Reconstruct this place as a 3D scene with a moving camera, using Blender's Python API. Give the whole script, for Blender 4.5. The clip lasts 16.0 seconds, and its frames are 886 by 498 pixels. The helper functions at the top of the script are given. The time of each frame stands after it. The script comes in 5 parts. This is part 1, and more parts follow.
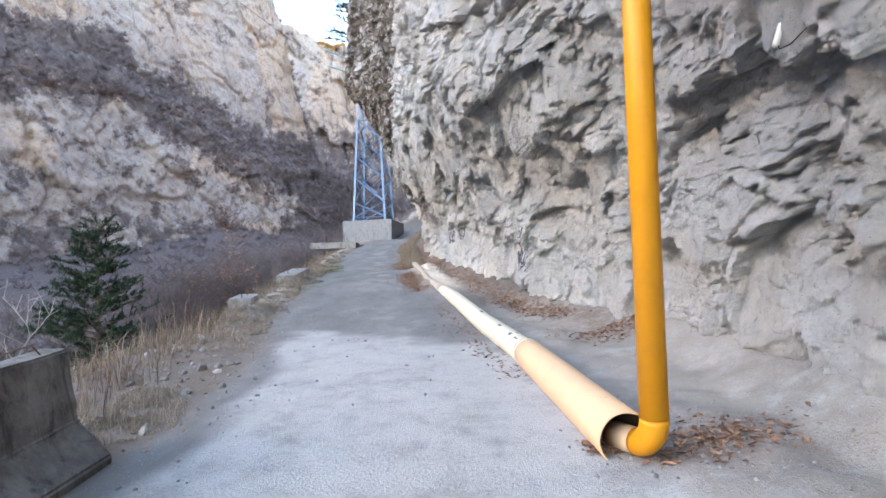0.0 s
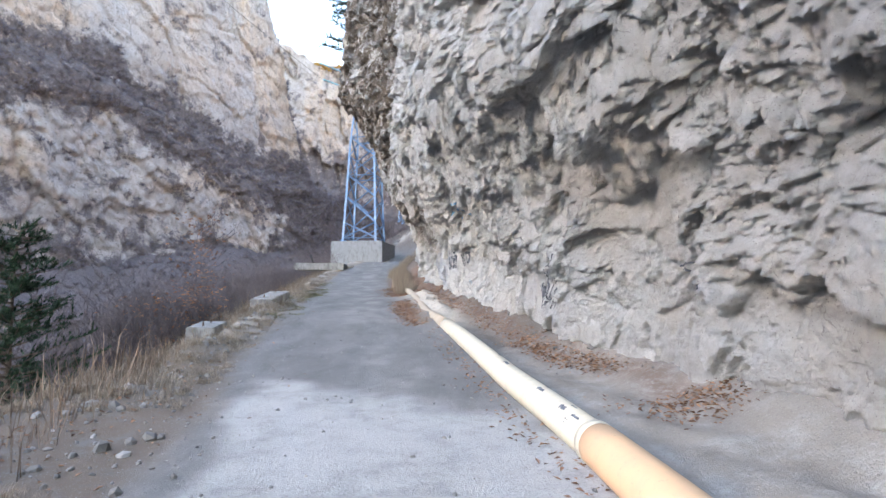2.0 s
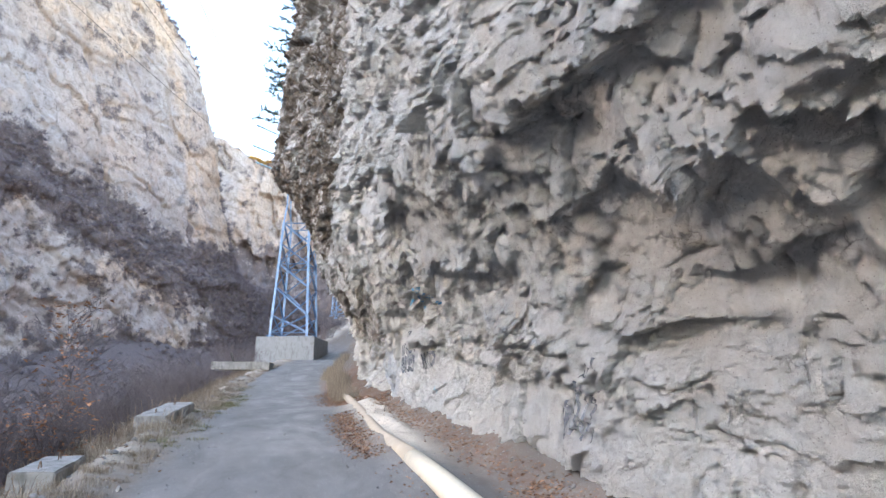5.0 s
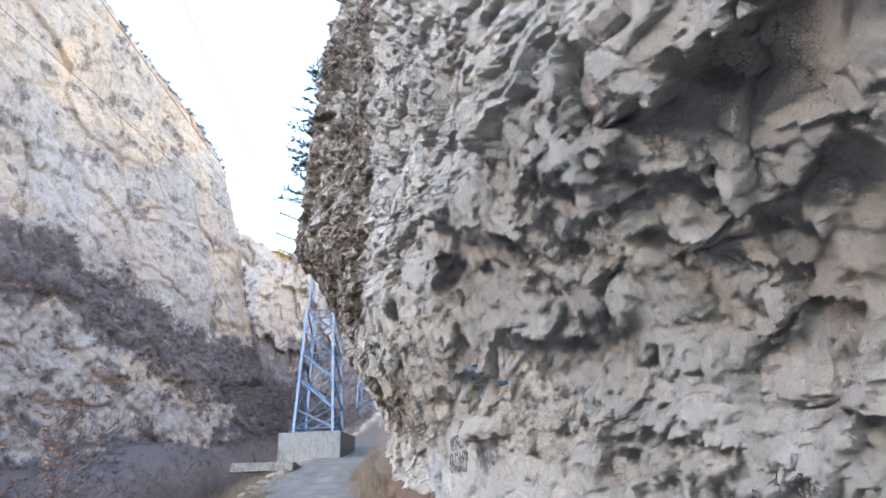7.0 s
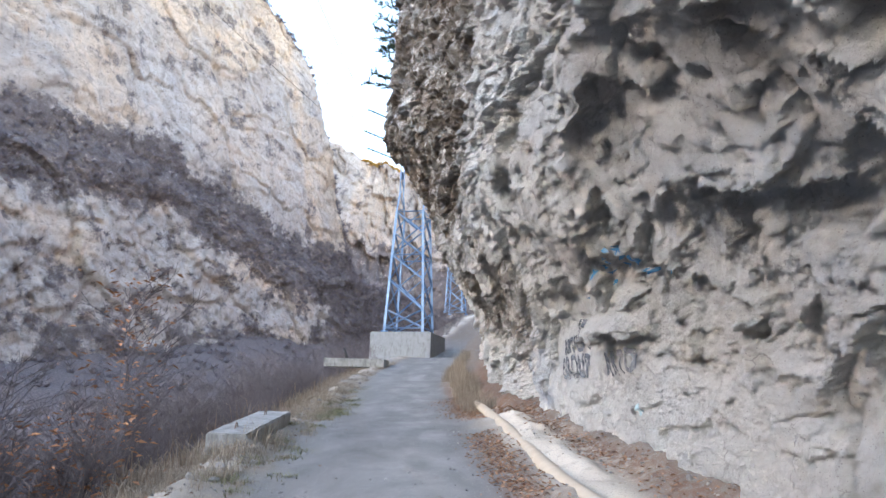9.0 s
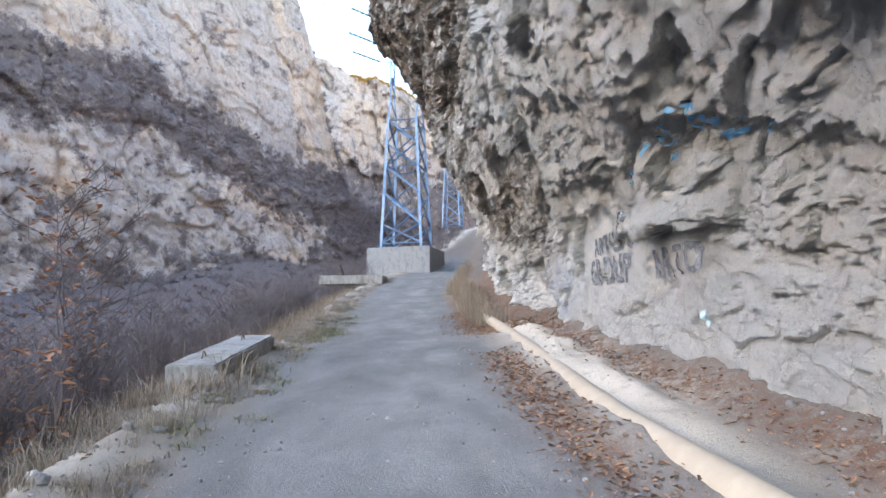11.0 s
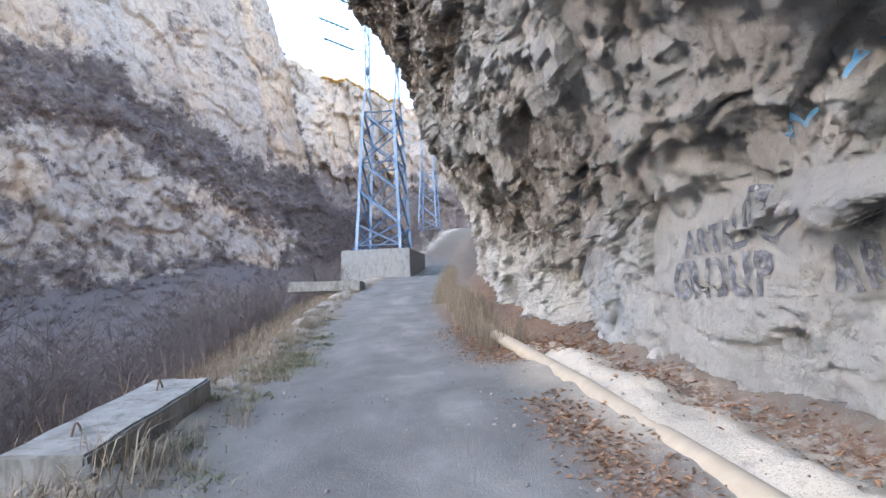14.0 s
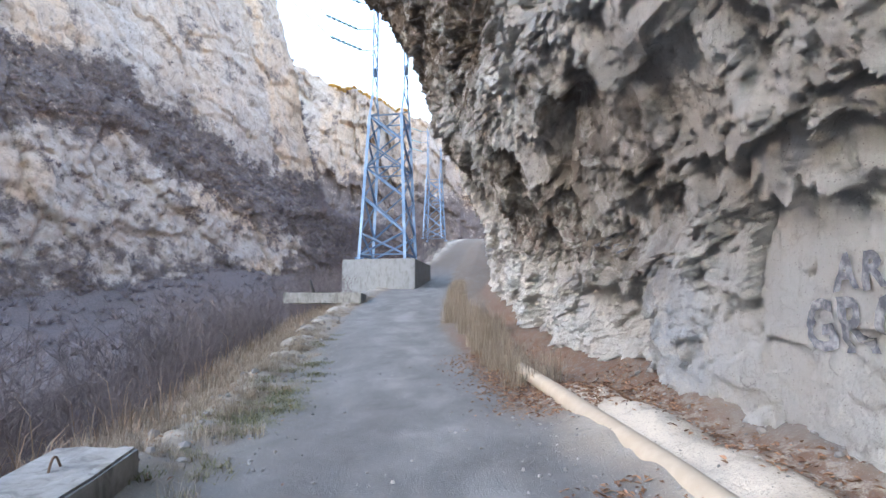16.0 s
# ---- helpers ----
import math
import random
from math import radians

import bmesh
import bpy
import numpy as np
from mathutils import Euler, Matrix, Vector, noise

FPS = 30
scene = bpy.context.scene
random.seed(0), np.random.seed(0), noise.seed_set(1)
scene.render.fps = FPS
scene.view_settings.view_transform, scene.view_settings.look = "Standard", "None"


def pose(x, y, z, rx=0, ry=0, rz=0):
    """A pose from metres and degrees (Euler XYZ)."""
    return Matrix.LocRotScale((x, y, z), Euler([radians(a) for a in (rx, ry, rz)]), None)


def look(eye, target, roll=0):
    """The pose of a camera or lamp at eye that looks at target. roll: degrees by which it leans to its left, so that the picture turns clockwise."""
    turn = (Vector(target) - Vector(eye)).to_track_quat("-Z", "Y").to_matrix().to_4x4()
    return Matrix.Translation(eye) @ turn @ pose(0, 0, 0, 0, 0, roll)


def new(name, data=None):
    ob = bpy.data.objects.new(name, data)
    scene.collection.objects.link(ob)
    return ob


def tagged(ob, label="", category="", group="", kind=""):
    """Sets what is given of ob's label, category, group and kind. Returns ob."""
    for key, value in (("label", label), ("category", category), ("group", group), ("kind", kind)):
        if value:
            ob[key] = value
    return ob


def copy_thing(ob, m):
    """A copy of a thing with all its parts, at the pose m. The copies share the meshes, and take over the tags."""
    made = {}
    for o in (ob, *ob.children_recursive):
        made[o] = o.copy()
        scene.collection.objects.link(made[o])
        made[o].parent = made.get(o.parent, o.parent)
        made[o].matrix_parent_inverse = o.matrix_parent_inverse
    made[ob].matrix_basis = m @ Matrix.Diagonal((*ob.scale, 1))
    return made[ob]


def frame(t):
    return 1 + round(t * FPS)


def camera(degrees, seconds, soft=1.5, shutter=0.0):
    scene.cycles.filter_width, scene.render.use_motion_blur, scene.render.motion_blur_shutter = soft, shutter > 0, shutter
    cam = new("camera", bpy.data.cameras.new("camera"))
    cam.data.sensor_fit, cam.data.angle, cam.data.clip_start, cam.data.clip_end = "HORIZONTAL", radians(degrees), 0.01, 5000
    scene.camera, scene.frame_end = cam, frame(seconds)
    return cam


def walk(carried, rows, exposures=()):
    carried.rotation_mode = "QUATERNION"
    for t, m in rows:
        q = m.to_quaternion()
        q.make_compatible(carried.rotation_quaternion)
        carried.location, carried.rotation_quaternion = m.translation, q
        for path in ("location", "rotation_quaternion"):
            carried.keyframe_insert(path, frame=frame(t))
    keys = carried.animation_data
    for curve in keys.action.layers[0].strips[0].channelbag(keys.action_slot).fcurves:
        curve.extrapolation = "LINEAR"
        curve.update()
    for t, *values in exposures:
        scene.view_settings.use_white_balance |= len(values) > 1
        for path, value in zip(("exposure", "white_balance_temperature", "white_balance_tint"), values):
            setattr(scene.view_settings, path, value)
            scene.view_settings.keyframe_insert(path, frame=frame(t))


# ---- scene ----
cam = camera(72.0, 16.0)
PATH = [
    (0, (0.086, 0.09, 1.543), (0.071, 2.088, 1.639), -1.6),
    (0.5, (0.036, 0.603, 1.596), (-0.021, 2.599, 1.716), 0.7),
    (1, (-0.098, 1.169, 1.633), (-0.071, 3.166, 1.735), 0.0),
    (1.5, (-0.147, 1.76, 1.693), (-0.172, 3.754, 1.847), -0.0),
    (2, (-0.24, 2.294, 1.7), (-0.217, 4.286, 1.876), 0.4),
    (2.5, (-0.338, 2.798, 1.766), (-0.215, 4.789, 1.915), -2.7),
    (3, (-0.412, 3.297, 1.822), (-0.296, 5.282, 2.04), -2.9),
    (5.5, (-0.757, 5.923, 2.087), (-0.504, 7.822, 2.664), -0.0),
    (6, (-0.833, 6.371, 2.161), (-0.576, 8.23, 2.852), -2.3),
    (6.5, (-0.858, 6.849, 2.226), (-0.689, 8.688, 2.996), -0.0),
    (7, (-0.988, 7.336, 2.236), (-0.824, 9.182, 2.989), -1.8),
    (7.5, (-1.038, 7.858, 2.291), (-0.995, 9.721, 3.016), -0.9),
    (8, (-1.157, 8.403, 2.284), (-1.093, 10.272, 2.992), 1.1),
    (8.5, (-1.263, 8.906, 2.313), (-1.284, 10.816, 2.906), 0.1),
    (9, (-1.303, 9.408, 2.296), (-1.421, 11.347, 2.77), 1.6),
    (9.5, (-1.417, 9.911, 2.275), (-1.373, 11.876, 2.644), 1.0),
    (10, (-1.451, 10.369, 2.259), (-1.481, 12.348, 2.547), 0.8),
    (10.2, (-1.454, 10.518, 2.267), (-1.589, 12.501, 2.49), 0.3),
    (12.3, (-1.77, 12.335, 2.416), (-1.805, 14.324, 2.616), -2.2),
    (12.5, (-1.814, 12.522, 2.45), (-1.845, 14.511, 2.658), -2.0),
    (13, (-1.891, 12.985, 2.529), (-2.014, 14.971, 2.73), 0.2),
    (13.5, (-2.047, 13.426, 2.559), (-2.082, 15.416, 2.751), -0.8),
    (14, (-2.095, 13.893, 2.559), (-2.112, 15.881, 2.772), -1.4),
    (14.5, (-2.143, 14.315, 2.641), (-2.161, 16.308, 2.803), -1.0),
    (15, (-2.218, 14.795, 2.698), (-2.165, 16.788, 2.857), -1.2),
    (15.5, (-2.252, 15.269, 2.788), (-2.258, 17.259, 2.989), -0.5),
    (16, (-2.332, 15.67, 2.82), (-2.358, 17.655, 3.066), 0.1),
]
walk(cam, [(t, look(eye, target, roll)) for t, eye, target, roll in PATH], [(0.0, 3.4, 6640, 16), (16.0, 3.4, 6640, 16)])

# ---- light ----
SUN_AZ, SUN_EL = math.atan2(-0.92, -0.39), radians(13)
world = bpy.data.worlds.new("sky")
scene.world = world
world.use_nodes = True
wn, wl = world.node_tree.nodes, world.node_tree.links
sky = wn.new("ShaderNodeTexSky")
sky.sky_type = "NISHITA"
sky.sun_disc = False
sky.sun_elevation = SUN_EL
sky.sun_rotation = SUN_AZ
sky.air_density, sky.dust_density, sky.ozone_density = 1.0, 1.0, 1.0
wn["Background"].inputs["Strength"].default_value = 0.15
wl.new(sky.outputs["Color"], wn["Background"].inputs["Color"])
sun = new("sun", bpy.data.lights.new("sun", "SUN"))
sun.data.energy, sun.data.angle, sun.data.color = 0.9, radians(0.5), (1.0, 0.72, 0.40)
to_sun = Vector((math.sin(SUN_AZ) * math.cos(SUN_EL), math.cos(SUN_AZ) * math.cos(SUN_EL), math.sin(SUN_EL)))
sun.rotation_euler = to_sun.to_track_quat("Z", "Y").to_euler()


# ---- noise on arrays ----
def hashed(ix, iy, seed):
    h = (ix.astype(np.int64) * 374761393 + iy.astype(np.int64) * 668265263 + seed * 974634777) & 0xFFFFFFFF
    h = ((h ^ (h >> 13)) * 1274126177) & 0xFFFFFFFF
    h = ((h ^ (h >> 16)) * 2246822519) & 0xFFFFFFFF
    return ((h ^ (h >> 15)) & 0xFFFFFF) / float(0xFFFFFF)


def vnoise(x, y, seed=0):
    ix, iy = np.floor(x), np.floor(y)
    fx, fy = x - ix, y - iy
    fx, fy = fx * fx * fx * (fx * (fx * 6 - 15) + 10), fy * fy * fy * (fy * (fy * 6 - 15) + 10)
    a, b = hashed(ix, iy, seed), hashed(ix + 1, iy, seed)
    c, d = hashed(ix, iy + 1, seed), hashed(ix + 1, iy + 1, seed)
    return 2 * ((a * (1 - fx) + b * fx) * (1 - fy) + (c * (1 - fx) + d * fx) * fy) - 1


def fbm(x, y, octaves=4, seed=0):
    total, amp, norm = 0, 1.0, 0.0
    for k in range(octaves):
        total = total + amp * vnoise(x * 2**k + 17.3 * k, y * 2**k - 9.1 * k, seed + k)
        norm += amp
        amp *= 0.5
    return total / norm


def facets(x, y, seed, sag=0.6, spread=0.7):
    """Broken facets: every cell is a tilted plane that stands out most at its lower edge. Also the distance to the cell's border."""
    ix, iy = np.floor(x), np.floor(y)
    best, second = np.full(x.shape, 1e9), np.full(x.shape, 1e9)
    value = np.zeros(x.shape)
    for dx in (-1, 0, 1):
        for dy in (-1, 0, 1):
            cx, cy = ix + dx, iy + dy
            px = cx + 0.15 + 0.7 * hashed(cx, cy, seed)
            py = cy + 0.15 + 0.7 * hashed(cx, cy, seed + 1)
            d = (x - px) ** 2 + (y - py) ** 2
            tilt_y = -(sag + spread * (hashed(cx, cy, seed + 2) - 0.4))
            tilt_x = spread * 1.6 * (hashed(cx, cy, seed + 3) - 0.5)
            v = 0.9 * (hashed(cx, cy, seed + 4) - 0.5) + tilt_x * (x - px) + tilt_y * (y - py)
            near = d < best
            second = np.where(near, best, np.minimum(second, d))
            value = np.where(near, v, value)
            best = np.where(near, d, best)
    return value, np.sqrt(second) - np.sqrt(best)


def smooth(a, b, x):
    u = np.clip((np.asarray(x, float) - a) / (b - a), 0, 1)
    return u * u * (3 - 2 * u)


def bell(x, centre, width):
    return np.exp(-(((x - centre) / width) ** 2))


# ---- mesh helpers ----
def sheet(name, X, Y, Z, material, attributes=None, flip=False):
    """A surface from arrays of rows and columns of places."""
    rows, cols = X.shape
    me = bpy.data.meshes.new(name)
    co = np.stack([X, Y, Z], -1).reshape(-1, 3).astype(np.float32)
    idx = np.arange(rows * cols).reshape(rows, cols)
    quads = np.stack([idx[:-1, :-1], idx[:-1, 1:], idx[1:, 1:], idx[1:, :-1]], -1).reshape(-1, 4)
    if flip:
        quads = quads[:, ::-1]
    n = len(quads)
    me.vertices.add(len(co))
    me.vertices.foreach_set("co", co.ravel())
    me.loops.add(4 * n)
    me.loops.foreach_set("vertex_index", quads.ravel().astype(np.int32))
    me.polygons.add(n)
    me.polygons.foreach_set("loop_start", np.arange(0, 4 * n, 4, dtype=np.int32))
    me.polygons.foreach_set("loop_total", np.full(n, 4, np.int32))
    me.polygons.foreach_set("use_smooth", np.ones(n, bool))
    me.update(calc_edges=True)
    for key, values in (attributes or {}).items():
        me.attributes.new(key, "FLOAT", "POINT").data.foreach_set("value", np.asarray(values, np.float32).ravel())
    me.materials.append(material)
    return new(name, me)


def soup(name, verts, faces, material, parent=None, smooth_faces=False):
    me = bpy.data.meshes.new(name)
    me.from_pydata([tuple(v) for v in verts], [], faces)
    if smooth_faces:
        me.polygons.foreach_set("use_smooth", np.ones(len(me.polygons), bool))
    me.update()
    me.materials.append(material)
    ob = new(name, me)
    ob.parent = parent
    return ob


def part(name, bm, material, parent=None, label="", smooth_faces=False):
    me = bpy.data.meshes.new(name)
    if smooth_faces:
        for f in bm.faces:
            f.smooth = True
    bm.to_mesh(me)
    bm.free()
    me.materials.append(material)
    ob = new(name, me)
    ob.parent = parent
    return tagged(ob, label) if label else ob


def tube_geometry(points, radii, sides, verts, faces, caps=True):
    """Adds a tapered tube along points to lists of verts and faces."""
    start = len(verts)
    pts = [Vector(p) for p in points]
    a = None
    for k, p in enumerate(pts):
        d = (pts[min(k + 1, len(pts) - 1)] - pts[max(k - 1, 0)]).normalized()
        if a is None:
            a = d.orthogonal()
        a = (a - d * a.dot(d)).normalized()
        b = d.cross(a)
        for s in range(sides):
            w = 2 * math.pi * s / sides
            verts.append(p + radii[k] * (math.cos(w) * a + math.sin(w) * b))
    for k in range(len(pts) - 1):
        for s in range(sides):
            i, j = start + k * sides + s, start + k * sides + (s + 1) % sides
            faces.append((i, j, j + sides, i + sides))
    if caps and sides > 2:
        faces.append(tuple(start + s for s in reversed(range(sides))))
        faces.append(tuple(start + (len(pts) - 1) * sides + s for s in range(sides)))


def tube(name, points, radii, sides, material, parent=None, caps=True):
    verts, faces = [], []
    if not hasattr(radii, "__len__"):
        radii = [radii] * len(points)
    tube_geometry(points, radii, sides, verts, faces, caps)
    return soup(name, verts, faces, material, parent, sides > 5)


def rough_block(bm, size, seed, wear=0.012, cuts=6, bevel=0.02):
    """A cast block with chipped edges and an uneven skin, its base at z = 0."""
    bmesh.ops.create_cube(bm, size=1, matrix=Matrix.LocRotScale((0, 0, size[2] / 2), None, size))
    bmesh.ops.bevel(bm, geom=bm.edges[:], offset=bevel, segments=2, affect="EDGES")
    bmesh.ops.subdivide_edges(bm, edges=[e for e in bm.edges if e.calc_length() > 0.2], cuts=cuts, use_grid_fill=True)
    off = Vector((seed * 3.1, seed * 1.7, seed))
    for v in bm.verts:
        v.co += wear * noise.noise_vector(v.co * 3.5 + off) + wear * 0.5 * noise.noise_vector(v.co * 13 + off)


def empty(name, m, label, category, group=""):
    ob = new(name)
    ob.matrix_world = m
    ob.empty_display_size = 0.1
    return tagged(ob, label, category, group)


# ---- materials ----
class Nodes:
    def __init__(self, name, roughness=0.9):
        self.mat = bpy.data.materials.new(name)
        self.mat.use_nodes = True
        self.tree = self.mat.node_tree
        self.bsdf = self.tree.nodes["Principled BSDF"]
        self.bsdf.inputs["Roughness"].default_value = roughness
        self.bsdf.inputs["Specular IOR Level"].default_value = 0.25
        self.co = self.tree.nodes.new("ShaderNodeTexCoord").outputs["Object"]

    def link(self, a, b):
        self.tree.links.new(a, b)

    def scaled(self, s):
        n = self.tree.nodes.new("ShaderNodeMapping")
        n.inputs["Scale"].default_value = s
        self.link(self.co, n.inputs["Vector"])
        return n.outputs["Vector"]

    def noise(self, scale, detail=4.0, rough=0.55, vector=None, distortion=0.0):
        n = self.tree.nodes.new("ShaderNodeTexNoise")
        n.inputs["Scale"].default_value = scale
        n.inputs["Detail"].default_value = detail
        n.inputs["Roughness"].default_value = rough
        n.inputs["Distortion"].default_value = distortion
        self.link(vector or self.co, n.inputs["Vector"])
        return n.outputs["Fac"]

    def colour_noise(self, scale):
        n = self.tree.nodes.new("ShaderNodeTexNoise")
        n.inputs["Scale"].default_value = scale
        n.inputs["Detail"].default_value = 5.0
        self.link(self.co, n.inputs["Vector"])
        return n.outputs["Color"]

    def warped(self, scale, amount):
        n = self.tree.nodes.new("ShaderNodeVectorMath")
        n.operation = "MULTIPLY_ADD"
        self.link(self.colour_noise(scale), n.inputs[0])
        n.inputs[1].default_value = (amount, amount, amount)
        self.link(self.co, n.inputs[2])
        return n.outputs[0]

    def cells(self, scale, vector=None, feature="F1"):
        n = self.tree.nodes.new("ShaderNodeTexVoronoi")
        n.feature = feature
        n.inputs["Scale"].default_value = scale
        self.link(vector or self.co, n.inputs["Vector"])
        return n.outputs["Distance"]

    def step(self, value, low, high):
        n = self.tree.nodes.new("ShaderNodeMapRange")
        n.inputs["From Min"].default_value, n.inputs["From Max"].default_value = low, high
        n.interpolation_type = "SMOOTHSTEP"
        self.link(value, n.inputs["Value"])
        return n.outputs["Result"]

    def math(self, op, a, b):
        n = self.tree.nodes.new("ShaderNodeMath")
        n.operation = op
        for k, v in enumerate((a, b)):
            if isinstance(v, (int, float)):
                n.inputs[k].default_value = v
            else:
                self.link(v, n.inputs[k])
        return n.outputs[0]

    def attr(self, name):
        n = self.tree.nodes.new("ShaderNodeAttribute")
        n.attribute_name = name
        return n.outputs["Fac"]

    def chance(self):
        return self.tree.nodes.new("ShaderNodeObjectInfo").outputs["Random"]

    def island(self):
        return self.tree.nodes.new("ShaderNodeNewGeometry").outputs["Random Per Island"]

    def mix(self, fac, a, b):
        n = self.tree.nodes.new("ShaderNodeMix")
        n.data_type = "RGBA"
        for key, v in ((0, fac), (6, a), (7, b)):
            if isinstance(v, (int, float)):
                n.inputs[key].default_value = v
            elif isinstance(v, tuple):
                n.inputs[key].default_value = (*v, 1)
            else:
                self.link(v, n.inputs[key])
        return n.outputs[2]

    def ramp(self, fac, *stops):
        n = self.tree.nodes.new("ShaderNodeValToRGB")
        while len(n.color_ramp.elements) < len(stops):
            n.color_ramp.elements.new(0.5)
        for e, (at, colour) in zip(n.color_ramp.elements, stops):
            e.position, e.color = at, (*colour, 1)
        self.link(fac, n.inputs["Fac"])
        return n.outputs["Color"]

    def finish(self, colour, heights=(), roughness=None):
        if isinstance(colour, tuple):
            self.bsdf.inputs["Base Color"].default_value = (*colour, 1)
        else:
            self.link(colour, self.bsdf.inputs["Base Color"])
        last = None
        for height, strength, distance in heights:
            n = self.tree.nodes.new("ShaderNodeBump")
            n.inputs["Strength"].default_value, n.inputs["Distance"].default_value = strength, distance
            self.link(height, n.inputs["Height"])
            if last:
                self.link(last, n.inputs["Normal"])
            last = n.outputs["Normal"]
        if last:
            self.link(last, self.bsdf.inputs["Normal"])
        if roughness is not None:
            self.link(roughness, self.bsdf.inputs["Roughness"])
        return self.mat


def make_rock():
    n = Nodes("cliff_limestone", 0.93)
    big, mid, fine = n.noise(0.9, 4), n.noise(4.5, 8, 0.72, distortion=0.5), n.noise(30, 7, 0.75)
    c = n.ramp(mid, (0.28, (0.40, 0.37, 0.345)), (0.42, (0.545, 0.52, 0.49)), (0.58, (0.62, 0.60, 0.575)), (0.75, (0.70, 0.68, 0.655)))
    c = n.mix(n.math("MULTIPLY", n.step(big, 0.42, 0.66), 0.35), c, (0.56, 0.475, 0.385))
    c = n.mix(n.math("MULTIPLY", n.attr("pale"), n.step(mid, 0.2, 0.6)), c, (0.60, 0.585, 0.56))
    c = n.mix(n.math("MULTIPLY", n.attr("blue"), n.step(n.noise(3.2, 6, 0.7), 0.34, 0.6)), c, (0.47, 0.50, 0.545))
    c = n.mix(n.math("MULTIPLY", n.attr("brown"), n.step(n.noise(2.6, 6, 0.7, distortion=0.8), 0.30, 0.55)), c, (0.15, 0.115, 0.088))
    streak = n.noise(2.2, 6, 0.65, n.scaled((1, 3.2, 0.5)))
    c = n.mix(n.math("MULTIPLY", n.step(streak, 0.56, 0.70), 0.2), c, (0.28, 0.25, 0.22))
    wide, thin = n.scaled((1, 1, 0.8)), n.noise(1.6, 7, 0.7)
    bent = n.tree.nodes.new("ShaderNodeVectorMath")
    bent.operation = "MULTIPLY_ADD"
    n.link(n.colour_noise(2.4), bent.inputs[0])
    bent.inputs[1].default_value = (0.5, 0.5, 0.5)
    n.link(wide, bent.inputs[2])
    seams = n.cells(2.1, bent.outputs[0], "DISTANCE_TO_EDGE")
    crack = n.math("MULTIPLY", n.math("SUBTRACT", 1.0, n.step(seams, 0.0, 0.022)), n.step(thin, 0.54, 0.60))
    small = n.cells(7.5, bent.outputs[0], "DISTANCE_TO_EDGE")
    chip = n.math("MULTIPLY", n.math("SUBTRACT", 1.0, n.step(small, 0.0, 0.05)), n.step(n.noise(2.8, 5, 0.6), 0.5, 0.6))
    c = n.mix(n.math("MULTIPLY", crack, 0.35), c, (0.13, 0.11, 0.095))
    c = n.mix(n.math("MULTIPLY", chip, 0.2), c, (0.22, 0.19, 0.165))
    c = n.mix(n.math("MULTIPLY", n.step(fine, 0.55, 0.70), 0.32), c, (0.27, 0.24, 0.205))
    c = n.mix(n.math("MULTIPLY", n.step(n.noise(70, 3, 0.6), 0.62, 0.75), 0.5), c, (0.70, 0.68, 0.64))
    c = n.mix(n.math("MULTIPLY", n.step(n.cells(23), 0.16, 0.08), 0.5), c, (0.20, 0.175, 0.15))
    return n.finish(c, ((mid, 0.6, 0.06), (n.math("MULTIPLY", n.math("ADD", crack, n.math("MULTIPLY", chip, 0.4)), -1.0), 0.9, 0.05), (n.cells(13, bent.outputs[0]), 0.5, 0.035), (fine, 1.0, 0.035), (n.noise(120, 3, 0.6), 0.7, 0.008)))


